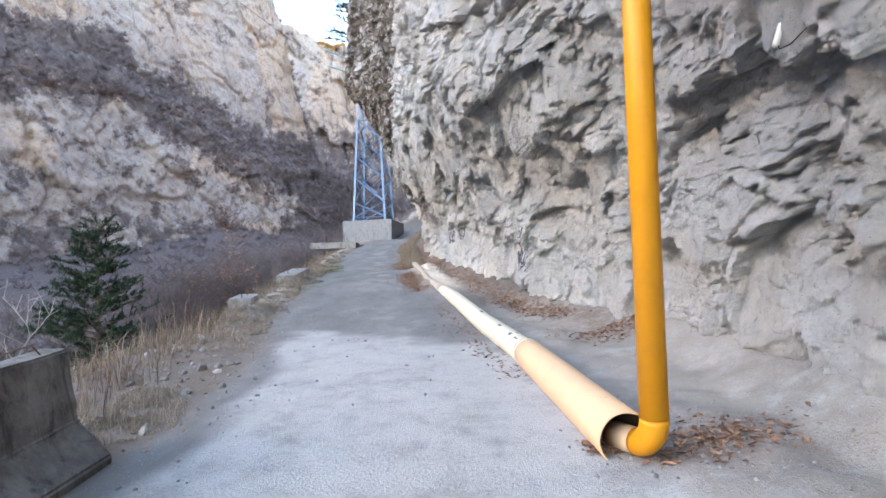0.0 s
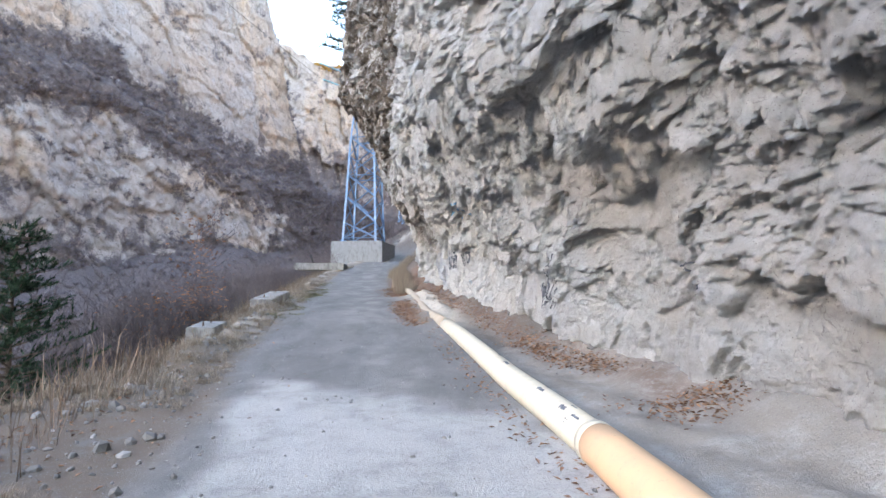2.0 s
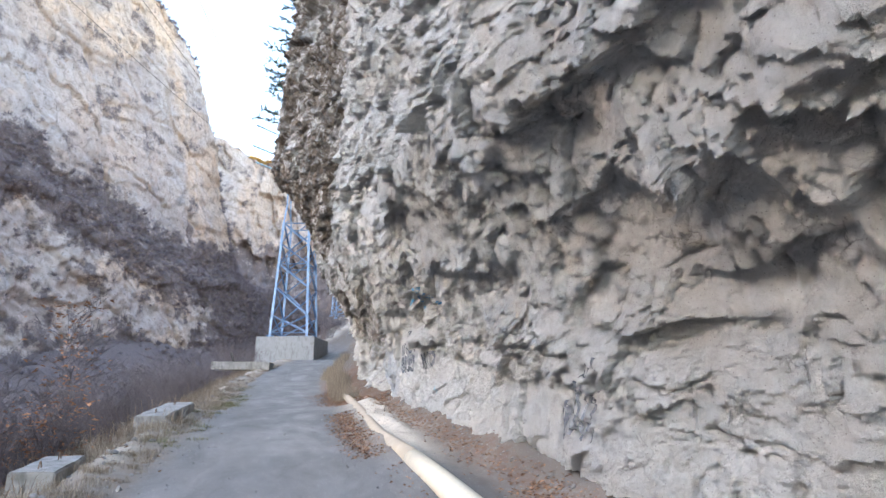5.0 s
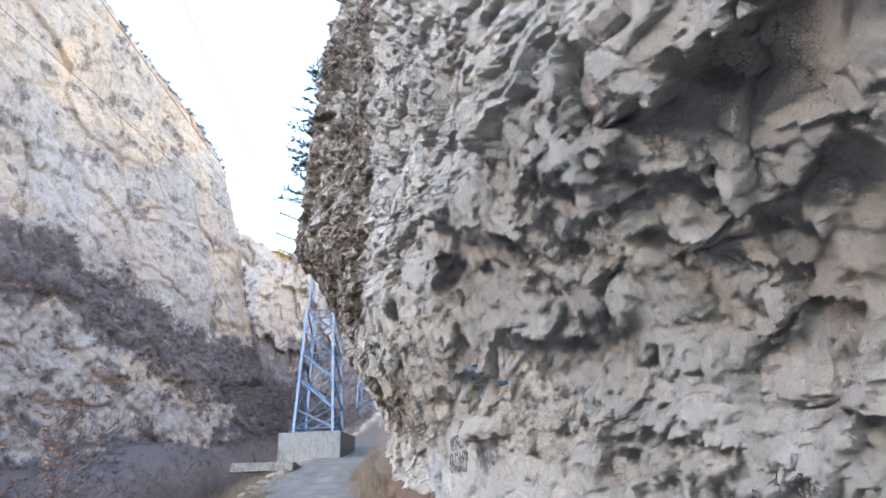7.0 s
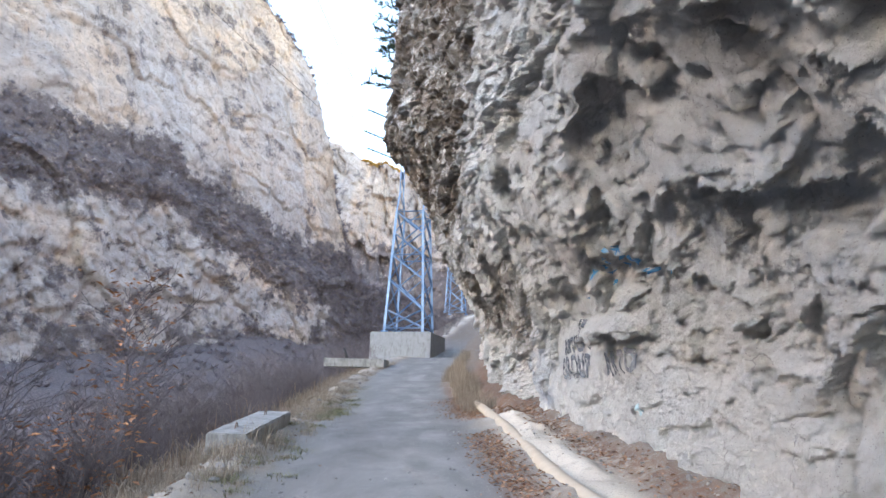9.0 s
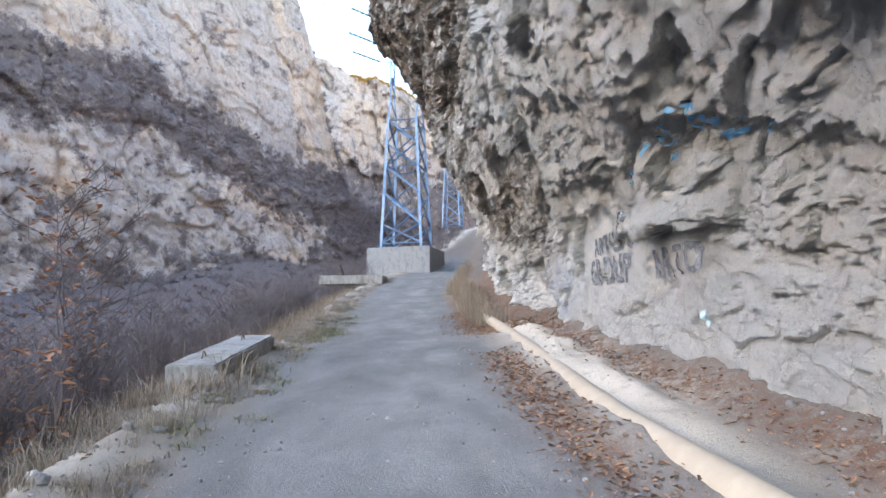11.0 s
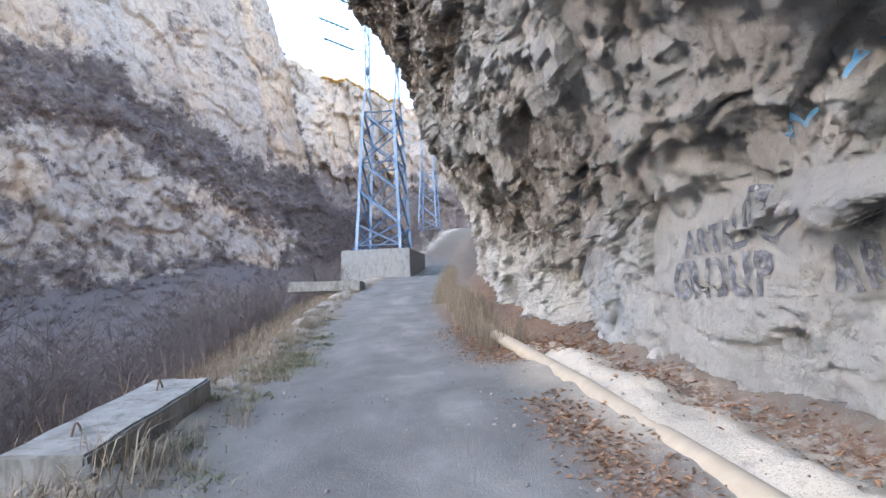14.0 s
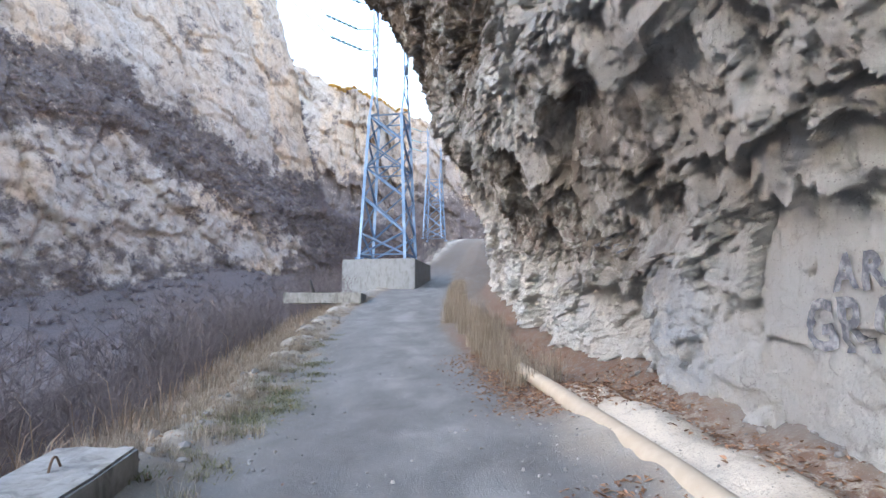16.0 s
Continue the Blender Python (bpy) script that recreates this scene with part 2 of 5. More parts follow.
def make_far_rock():
    n = Nodes("far_limestone", 0.95)
    mid = n.noise(0.035, 9, 0.72, n.scaled((1, 1, 0.75)), 0.5)
    c = n.ramp(mid, (0.27, (0.32, 0.268, 0.245)), (0.43, (0.41, 0.35, 0.318)), (0.56, (0.49, 0.425, 0.38)), (0.74, (0.55, 0.485, 0.43)))
    # peach tint by mask, on the upper wall in place of warm light
    c = n.mix(n.math("MULTIPLY", n.attr("warm"), n.step(n.noise(0.03, 8, 0.7, n.scaled((1, 1.4, 0.45)), 0.4), 0.10, 0.60)), c, (0.64, 0.475, 0.35))
    rust = n.math("MULTIPLY", n.attr("warm"), n.step(n.noise(0.05, 7, 0.68, n.scaled((1, 1.6, 0.4)), 0.5), 0.55, 0.72))
    c = n.mix(n.math("MULTIPLY", rust, 0.6), c, (0.50, 0.31, 0.18))
    streak = n.noise(0.09, 8, 0.72, n.scaled((1, 1.6, 0.28)), 0.4)
    c = n.mix(n.math("MULTIPLY", n.step(streak, 0.50, 0.70), 0.4), c, (0.34, 0.28, 0.25))
    cleft = n.noise(0.20, 8, 0.75, n.scaled((1, 0.8, 1.5)), 0.9)
    c = n.mix(n.math("MULTIPLY", n.step(cleft, 0.60, 0.70), 0.7), c, (0.13, 0.11, 0.10))
    seams = n.cells(0.11, n.warped(0.05, 14), "DISTANCE_TO_EDGE")
    c = n.mix(n.math("MULTIPLY", n.math("SUBTRACT", 1.0, n.step(seams, 0.0, 0.09)), n.math("MULTIPLY", n.step(n.noise(0.07, 6, 0.7), 0.42, 0.58), 0.35)), c, (0.15, 0.122, 0.115))
    dots = n.step(n.noise(0.42, 5, 0.7), 0.58, 0.66)
    c = n.mix(n.math("MULTIPLY", dots, 0.65), c, (0.13, 0.10, 0.095))
    twigs = n.ramp(n.noise(1.1, 6, 0.75), (0.3, (0.085, 0.064, 0.060)), (0.55, (0.15, 0.118, 0.112)), (0.72, (0.24, 0.195, 0.18)))
    c = n.mix(n.math("MULTIPLY", n.step(n.noise(0.6, 8, 0.78), 0.46, 0.68), 0.45), c, (0.28, 0.22, 0.19))
    feather = n.math("ADD", n.attr("scrub"), n.math("MULTIPLY", n.math("SUBTRACT", n.noise(0.17, 9, 0.82), 0.5), 3.6))
    c = n.mix(n.math("MULTIPLY", n.step(feather, 0.15, 0.85), 0.9), c, twigs)
    return n.finish(c, ((mid, 0.6, 5.0), (streak, 0.5, 2.0), (cleft, 0.5, 1.2), (seams, 0.2, 2.0), (n.noise(0.45, 8, 0.75), 1.0, 0.9)))


def make_ground():
    n = Nodes("gravel_track", 0.95)
    patch, grit, stones = n.noise(0.55, 5, 0.6), n.noise(55, 5, 0.7), n.cells(42)
    c = n.ramp(n.noise(0.9, 8, 0.68, n.scaled((1.6, 0.7, 1)), 0.4), (0.3, (0.125, 0.119, 0.112)), (0.5, (0.175, 0.167, 0.157)), (0.7, (0.235, 0.225, 0.213)))
    c = n.mix(n.math("MULTIPLY", n.attr("dust"), n.step(n.noise(2.2, 8, 0.75), 0.12, 0.60)), c, (0.43, 0.412, 0.385))
    c = n.mix(n.math("MULTIPLY", n.attr("earth"), n.step(n.noise(2.4, 6, 0.7), 0.2, 0.55)), c, (0.16, 0.124, 0.094))
    c = n.mix(n.math("MULTIPLY", n.attr("sand"), n.step(n.noise(4, 7, 0.7), 0.15, 0.5)), c, (0.54, 0.475, 0.39))
    c = n.mix(n.math("MULTIPLY", n.attr("litter"), n.step(n.noise(9, 6, 0.75), 0.38, 0.56)), c, (0.15, 0.085, 0.055))
    c = n.mix(n.math("MULTIPLY", n.attr("green"), n.step(n.noise(8, 5, 0.7), 0.42, 0.62)), c, (0.155, 0.148, 0.09))
    c = n.mix(n.math("MULTIPLY", n.step(grit, 0.52, 0.66), 0.55), c, (0.15, 0.142, 0.135))
    c = n.mix(n.math("MULTIPLY", n.step(n.noise(85, 4, 0.7), 0.60, 0.70), 0.7), c, (0.55, 0.54, 0.52))
    c = n.mix(n.attr("scrub"), c, n.ramp(n.noise(1.3, 8, 0.8), (0.3, (0.07, 0.052, 0.05)), (0.5, (0.13, 0.102, 0.096)), (0.68, (0.22, 0.18, 0.165))))
    return n.finish(c, ((n.noise(6, 5), 0.25, 0.04), (stones, 0.25, 0.010), (grit, 0.9, 0.014)))


def make_concrete(name, light, dark, stain):
    n = Nodes(name, 0.9)
    mid, fine = n.noise(4, 6, 0.65), n.noise(60, 4, 0.7)
    c = n.ramp(mid, (0.3, dark), (0.65, light))
    c = n.mix(n.math("MULTIPLY", n.step(n.noise(3, 6, 0.7, n.scaled((2, 2, 0.6)), 0.6), 0.48, 0.66), 0.7), c, stain)
    c = n.mix(n.math("MULTIPLY", n.step(fine, 0.55, 0.7), 0.4), c, dark)
    return n.finish(c, ((mid, 0.4, 0.03), (fine, 0.6, 0.008)))


def make_paint(name, base, worn, scale=9.0, rough=0.55, amount=0.6, spots=(0.16, 0.15, 0.15)):
    n = Nodes(name, rough)
    c = n.mix(n.math("MULTIPLY", n.step(n.noise(scale, 6, 0.65), 0.4, 0.7), amount), base, worn)
    c = n.mix(n.math("MULTIPLY", n.step(n.noise(scale * 4, 5, 0.7), 0.6, 0.72), 0.35), c, spots)
    return n.finish(c, ((n.noise(scale * 8, 4), 0.25, 0.004),))


def make_plain(name, a, b, scale=20.0, rough=0.9, per_island=False, per_object=False):
    n = Nodes(name, rough)
    c = n.mix(n.noise(scale, 4), a, b)
    if per_island:
        c = n.ramp(n.island(), (0.0, a), (0.6, b), (1.0, tuple(min(1, 1.5 * v) for v in b)))
    if per_object:
        c = n.mix(n.math("MULTIPLY", n.chance(), 0.7), c, tuple(0.6 * v for v in a))
    return n.finish(c, ((n.noise(scale * 3, 3), 0.3, 0.004),))


def make_steel():
    n = Nodes("blue_grey_steel", 0.55)
    n.bsdf.inputs["Metallic"].default_value = 0.25
    c = n.mix(n.step(n.noise(1.2, 5, 0.6), 0.4, 0.65), (0.17, 0.265, 0.40), (0.26, 0.35, 0.47))
    c = n.mix(n.math("MULTIPLY", n.step(n.noise(5, 5, 0.7), 0.62, 0.75), 0.6), c, (0.20, 0.13, 0.10))
    return n.finish(c)


ROCK, FAR_ROCK, GROUND = make_rock(), make_far_rock(), make_ground()
CONCRETE = make_concrete("weathered_concrete", (0.34, 0.325, 0.305), (0.20, 0.19, 0.175), (0.13, 0.12, 0.11))
CONCRETE_DARK = make_concrete("stained_concrete", (0.21, 0.198, 0.182), (0.07, 0.063, 0.056), (0.022, 0.02, 0.018))
CONCRETE_PALE = make_concrete("pale_concrete", (0.29, 0.295, 0.30), (0.235, 0.235, 0.24), (0.17, 0.165, 0.16))
STEEL = make_steel()
YELLOW = make_paint("yellow_gas_paint", (0.64, 0.27, 0.012), (0.55, 0.23, 0.015), 5, 0.38, 0.5, (0.50, 0.26, 0.03))
ORANGE = make_paint("faded_orange_paint", (0.66, 0.43, 0.255), (0.58, 0.385, 0.245), 6, 0.6)
CREAM = make_paint("chalky_cream_paint", (0.62, 0.55, 0.42), (0.52, 0.455, 0.345), 7, 0.7)
SANDY = make_paint("sand_crusted_paint", (0.40, 0.33, 0.25), (0.47, 0.39, 0.305), 5, 0.9, 0.7, (0.36, 0.24, 0.15))
INSIDE = make_plain("dark_brown_inside", (0.07, 0.045, 0.03), (0.12, 0.075, 0.05), 12)
BLACK_PAINT = make_paint("black_spray_paint", (0.085, 0.09, 0.105), (0.30, 0.30, 0.31), 14, 0.8, 0.8, (0.33, 0.32, 0.31))
BLUE_PAINT = make_paint("blue_spray_paint", (0.10, 0.34, 0.60), (0.30, 0.42, 0.52), 16, 0.8, 0.8, (0.42, 0.42, 0.41))
PALE_BLUE = make_paint("pale_blue_mark", (0.38, 0.51, 0.55), (0.40, 0.48, 0.50), 16, 0.8, 0.7, (0.45, 0.44, 0.43))
PLASTIC = make_plain("white_plastic", (0.72, 0.71, 0.66), (0.64, 0.62, 0.56), 12, 0.5)
IRON = make_plain("rusty_iron", (0.12, 0.075, 0.05), (0.20, 0.13, 0.09), 30, 0.8)
DARK_IRON = make_plain("dark_iron", (0.035, 0.032, 0.03), (0.07, 0.06, 0.055), 20, 0.7)
BARK = make_plain("grey_bark", (0.115, 0.093, 0.094), (0.225, 0.192, 0.192), 25, 0.95, per_object=True)
# paler than BARK, with the haze of distance put into the colour
FAR_TWIGS = make_plain("far_twigs", (0.16, 0.13, 0.132), (0.27, 0.228, 0.23), 0.5, 0.95)
# autumn leaves with the low sun's gold put into their colour
SUN_GOLD_LEAVES = make_plain("sun_gold_leaves", (0.42, 0.22, 0.05), (0.58, 0.36, 0.10), 0.4, 0.9)
PALE_BARK = make_plain("pale_bark", (0.27, 0.24, 0.215), (0.36, 0.325, 0.29), 25, 0.95)
PINE_BARK = make_plain("pine_bark", (0.10, 0.075, 0.06), (0.17, 0.13, 0.10), 20)
NEEDLES = make_plain("pine_needles", (0.022, 0.042, 0.024), (0.042, 0.07, 0.038), 3, 0.8, per_island=True)
STRAW = make_plain("dry_grass", (0.165, 0.130, 0.098), (0.285, 0.230, 0.172), 5, 0.9, per_island=True)
RUSSET = make_plain("russet_leaves", (0.23, 0.10, 0.05), (0.34, 0.165, 0.085), 5, 0.85, per_island=True)
FALLEN = make_plain("fallen_leaves", (0.13, 0.072, 0.046), (0.27, 0.155, 0.095), 5, 0.9, per_island=True)
STALKS = make_plain("dead_stalks", (0.10, 0.07, 0.05), (0.22, 0.155, 0.11), 5, 0.9, per_island=True)
GREENS = make_plain("low_weeds", (0.115, 0.11, 0.06), (0.18, 0.168, 0.095), 5, 0.9, per_island=True)
STONES = make_plain("loose_stones", (0.16, 0.148, 0.136), (0.225, 0.21, 0.195), 12, 0.95, per_island=True)
GLASS = make_plain("blue_glass_insulator", (0.30, 0.52, 0.56), (0.40, 0.60, 0.62), 8, 0.25)

# ---- plan ----
GROUND_Y = (-60, -8, 0, 4, 6, 10, 12.5, 15.7, 20, 25, 35, 48, 60, 75, 98, 130, 400)
GROUND_Z = (-5, -0.6, 0.09, 0.40, 0.55, 0.82, 1.0, 1.36, 1.72, 2.05, 3.1, 4.75, 7.4, 10.8, 14.4, 19, 40)
EDGE_Y = (-60, 0, 4.5, 6.7, 9, 12, 16.2, 20.2, 24.8, 29, 36.5, 48, 55, 62, 75, 98, 130)
EDGE_X = (-2.0, -1.9, -1.95, -2.03, -2.45, -3.1, -3.5, -4.0, -4.45, -5.0, -5.65, -5.3, -3.9, -2.9, -1.5, 0, 8)
RIGHT_Y = (-60, 4, 6.9, 9.2, 12.5, 15.9, 20.9, 23.8, 31.9, 42, 50, 69, 98)
RIGHT_X = (1.0, 0.99, 0.7, 0.38, 0.0, -1.2, -1.57, -2.1, -2.95, -2.95, -2.7, -1.1, 3.5)
FOOT_Y = (-60, 2, 5, 7, 8.5, 9.5, 11, 13.4, 15.6, 17.3, 19, 21, 23, 24.5, 26, 31, 37, 44, 50, 60, 75)
FOOT_X = (3.1, 2.95, 2.8, 2.6, 2.38, 2.25, 1.66, 1.36, 0.98, 0.6, 0.3, 0.15, 0.1, -0.15, -0.72, -1.0, -0.85, -0.2, 0.5, 2.2, 7)
WALL_Y = (-700, -300, 0, 180, 305, 385, 445, 545, 700)
WALL_X = (-330, -330, -290, -235, -180, -140, -110, -50, 20)
PIPE_Y = (3.9, 6.8, 9.2, 12.5, 16, 20, 22.2, 24.9)
PIPE_X = (1.165, 0.91, 0.60, 0.27, -0.40, -0.79, -1.02, -1.30)


def track(y):
    return np.interp(y, GROUND_Y, GROUND_Z)


def height(x, y):
    """The ground's height."""
    x, y = np.asarray(x, float), np.asarray(y, float)
    base, left, right = track(y), np.interp(y, EDGE_Y, EDGE_X), np.interp(y, RIGHT_Y, RIGHT_X)
    foot, pipe = np.interp(y, FOOT_Y, FOOT_X), np.interp(y, PIPE_Y, PIPE_X)
    near = smooth(-4, 0, y) * (1 - smooth(60, 100, y))
    z = base + 0.018 * fbm(x * 0.7, y * 0.3, 3, 5) + 0.006 * fbm(x * 4, y * 4, 3, 6)
    out = left - x
    z = z - 0.03 * smooth(0, 0.3, out) + near * 0.20 * bell(out, 0.75, 0.45) * (0.5 + 0.6 * fbm(x, y * 0.9, 3, 8)) * smooth(7, 12, y)
    z = z - 0.30 * smooth(0.7, 1.6, out) * smooth(8, 13, y) * (1 - smooth(40, 60, y))
    fall = np.maximum(out - 1.9, 0)
    steep = 0.62 * fall + 0.9 * fbm(x * 0.25, y * 0.25, 4, 11) * smooth(0, 6, fall)
    floor = -17 + 0.05 * np.clip(y, -100, 2000)
    z = np.maximum(z - steep, np.minimum(floor + 1.5 * fbm(x * 0.06, y * 0.06, 4, 12), z))
    z = np.maximum(z, floor + 0.42 * np.maximum(np.interp(y, WALL_Y, WALL_X) + 75 - x, 0) * smooth(0, -60, x + 20) + 2 * fbm(x * 0.08, y * 0.08, 4, 13) - 2 + 16 * fbm(x * 0.016, y * 0.016, 4, 17) * smooth(-60, -160, x))
    bank = smooth(0.0, 0.8, x - right)
    z = z + near * 0.08 * bank * (0.7 + fbm(x * 2, y * 2, 3, 14)) + near * 0.30 * smooth(-0.6, 0.25, x - foot) * (1 + 0.5 * fbm(x, y, 2, 15)) + near * 0.45 * smooth(0.2, 1.6, x - right) * smooth(25, 31, y)
    z = z + 0.17 * bell(x, pipe + 0.36, 0.30) * smooth(15, 18, y) * (1 - smooth(22.6, 24.0, y)) * (1 + 0.6 * fbm(x * 3, y * 2, 3, 16))
    z = z + 0.07 * bell(x, pipe - 0.15, 0.25) * smooth(11, 15, y) * (1 - smooth(21, 23, y))
    return z


def at_height(x, y):
    return float(height(np.array([x]), np.array([y]))[0])


# ---- ground ----
gx = np.concatenate([-np.geomspace(1400, 410, 9), np.linspace(-400, -63, 70), np.linspace(-60, -7.2, 70), np.arange(-7.1, 3.6, 0.055), np.linspace(3.7, 8, 12), np.geomspace(10, 1400, 20)])
gy = np.concatenate([-np.geomspace(1200, 6, 20), np.linspace(-5, 1.4, 50), np.arange(1.5, 30, 0.075), np.linspace(30.1, 80, 160), np.linspace(82, 140, 40), np.linspace(147, 600, 80), np.geomspace(640, 2500, 10)])
GX, GY = np.meshgrid(gx, gy)
GZ = height(GX, GY)
left, right = np.interp(GY, EDGE_Y, EDGE_X), np.interp(GY, RIGHT_Y, RIGHT_X)
foot, pipe = np.interp(GY, FOOT_Y, FOOT_X), np.interp(GY, PIPE_Y, PIPE_X)
wob = 0.25 * fbm(GX * 1.5, GY * 1.2, 4, 21)
on_road = smooth(-0.15, 0.25, GX - left + wob) * smooth(-0.15, 0.3, right + 0.25 * smooth(12, 9, GY) - GX + wob)
dust = np.maximum(smooth(9.3, 8.3, GY + 3 * wob + 0.5 * (GX + 1)) * smooth(0.05, 0.4, GX - left + 1.2 * wob), 0.85 * bell(GX, (left + right) / 2 + 0.5 + 2 * wob, 0.5) * smooth(-0.2, 0.3, fbm(GX * 1.6, GY * 0.9, 5, 22)) * 0.35) * np.where(GY < 12, 1, on_road)
dust = np.maximum(dust, 0.9 * (1 - smooth(10, 13, GY)) * smooth(0.1, 0.4, GX - pipe))
dust = dust * (1 - smooth(46, 54, GY))
earth = np.clip(smooth(50, 60, GY) + smooth(-0.1, 0.4, left - GX + wob) + (0.55 + 0.45 * smooth(22, 26, GY)) * smooth(0.1, 0.5, GX - right + wob), 0, 1) * smooth(-6, 0, GY)
sand = np.clip(1.1 * bell(GX, pipe + 0.28, 0.48 + wob) * smooth(13, 17, GY) * (1 - smooth(22.5, 24, GY)) + 0.95 * bell(left - GX, 0.75, 0.45) * smooth(11, 17, GY) * (0.6 + wob * 2), 0, 1)
litter = np.clip((0.65 + 0.3 * smooth(13, 15, GY)) * bell(GX, foot - 0.25, 0.24 + 0.3 * wob) * smooth(7.2, 8.5, GY) + bell(GX, pipe - 0.45, 0.22) * smooth(14, 15.5, GY) * (1 - smooth(19, 20, GY)) * 0.9
                 + smooth(21.5, 23, GY) * smooth(0.1, 0.5, GX - right + wob) * (1 - smooth(28, 33, GY)) + bell(GX, 1.85, 0.4) * bell(GY, 4.1, 0.4) * 0.95, 0, 1)
green = 0.9 * bell(left - GX, 0.1, 0.35) * (bell(GY, 22.6, 1.4) + 0.5 * bell(GY, 27, 2) + 0.4 * bell(GY, 17, 1.5))
scrub = smooth(2.2, 6, left - GX) * smooth(-200, -100, GY) + (GX > 40)
tagged(sheet("ground", GX, GY, GZ, GROUND, dict(dust=dust, earth=earth, sand=sand, litter=litter, green=green, scrub=np.clip(scrub, 0, 1))),
       "pale gravel mountain track with dusty earth verges", "ground", kind="structure")

# ---- the overhanging cliff beside the track ----
OUT_H = (-1.5, 0, 0.5, 1, 2, 2.5, 3, 3.5, 4, 5, 7, 12, 16, 22, 30)
OUT_X = (-0.3, -0.08, 0.0, 0.02, 0.26, 0.52, 0.9, 1.35, 1.65, 1.74, 1.70, 1.6, 1.4, 0.7, -1.8)
cy = np.concatenate([np.linspace(-8, 2.9, 90), np.arange(3, 27.5, 0.0225), np.arange(27.5, 34, 0.05), np.linspace(34.2, 75, 130)])
ch = np.concatenate([np.linspace(-0.9, -0.1, 10), np.arange(-0.08, 5.2, 0.0225), np.arange(5.2, 9, 0.045), np.arange(9, 24, 0.12)])
CY, CH = np.meshgrid(cy, ch)
lean = np.interp(CH, OUT_H, OUT_X) * (0.55 + 0.42 * smooth(5.5, 9.0, CY) + 0.15 * bell(CY, 24, 1.5) - 0.16 * smooth(25, 27.5, CY) - 0.50 * smooth(28.5, 34, CY))
lean = lean + 0.14 * np.clip(CH - 4, 0, 3) * smooth(20, 23.5, CY) * (1 - smooth(28.5, 33, CY)) + bell(CY, 27.5, 3) * (0.85 * smooth(7.0, 8.2, CH) - 0.1 * bell(CH, 6.2, 1)) + 0.30 * np.clip(CH - 4, 0, 3.2) * smooth(23, 29, CY) * (1 - 0.9 * smooth(28.5, 33, CY)) - 0.05 * np.clip(CH - 8, 0, 20) * smooth(20, 26, CY)
CX = np.interp(CY, FOOT_Y, FOOT_X) - lean
CZ = track(CY) + CH
# rows follow the slope of the track; the broken face
wy, wh = CY + 0.35 * fbm(CY * 0.7, CH * 0.7, 3, 31), CH + 0.35 * fbm(CY * 0.7 + 9, CH * 0.7, 3, 32)
wy, wh = wy + 0.07 * fbm(CY * 3, CH * 3, 4, 33), wh + 0.07 * fbm(CY * 3 + 5, CH * 3, 4, 34)
rough = np.clip(0.42 + 0.80 * smooth(0.9, 1.9, CH + 0.5 * fbm(CY * 0.5, CH * 0.5, 3, 35) - 0.35 * bell(CY, 18.8, 2.2)) + smooth(22.2, 23.2, CY), 0, 1)
f1, e1 = facets(wy / 1.15 + 0.1 * wh, wh / 1.3, 40, 0.25, 0.8)
f2, e2 = facets(wy / 0.36 - 0.12 * wh, wh / 0.46, 50, 0.55, 0.9)
f3, e3 = facets(wy / 0.17 + 0.1 * wh, wh / 0.17, 60, 0.6, 0.9)
f4, e4 = facets(wy / 0.095 + 0.5 * wh, wh / 0.085, 66)
calm = smooth(-0.15, 0.35, fbm(CY * 1.3, CH * 1.3, 3, 80)) * (1 - 0.75 * smooth(20.5, 23, CY))
crumble = rough * (1 - 0.85 * calm)
f5, e5 = facets(wy / 0.72 + 0.12 * wh + 3, wh / 0.80 - 0.05 * wy, 90, 0.45, 0.9)
slabby = 1 - 0.5 * smooth(20.5, 23, CY)
D = 0.18 * f1 * (0.4 + 0.6 * rough) + 0.19 * f5 * rough * (0.6 + 0.4 * slabby) + 0.13 * f2 * (0.30 * rough + 0.70 * crumble) + 0.060 * f3 * (0.45 * rough + 0.55 * crumble) + 0.034 * f4 * (0.4 + 0.6 * crumble)
D = D + 0.10 * fbm(CY * 0.55, CH * 0.55, 3, 36) + 0.012 * fbm(CY * 13, CH * 13, 3, 38)
# scalloped hollows between sharp arrises
jy, jh = CY + 0.06 * fbm(CY * 5, CH * 5, 3, 84), CH + 0.06 * fbm(CY * 5 + 7, CH * 5, 3, 85)
for size, deep, seed in ((1.0, 0.05, 86), (0.46, 0.05, 87), (0.21, 0.04, 88), (0.10, 0.03, 89)):
    arris = 0.28 - np.abs(vnoise(jy / size + 0.3 * jh, jh / size / 1.25, seed))
    D = D + deep * arris * (0.35 * rough + 0.65 * crumble) * (1 if size > 0.15 else slabby)
# clefts between the blocks
D = D - 0.07 * rough * (1 - smooth(0.0, 0.05, e1)) * smooth(0.0, 0.3, fbm(CY * 1.1, CH * 1.1, 2, 39) + 0.2)
D = D - 0.06 * rough * (1 - smooth(0.0, 0.05, e5)) * smooth(-0.1, 0.2, fbm(CY * 0.8, CH * 0.8, 2, 81))
D = D - 0.06 * crumble * (1 - smooth(0.0, 0.10, e2)) * smooth(0.0, 0.3, fbm(CY * 2, CH * 2, 2, 41) + 0.1)
D = D * (1 - 0.75 * bell(CY, 19.1, 1.2) * bell(CH, 1.35, 0.65)) * (1 - 0.7 * bell(CY, 17.35, 0.8) * bell(CH, 1.25, 0.4))
pit = fbm(CY * 2.2, CH * 1.7, 4, 78)
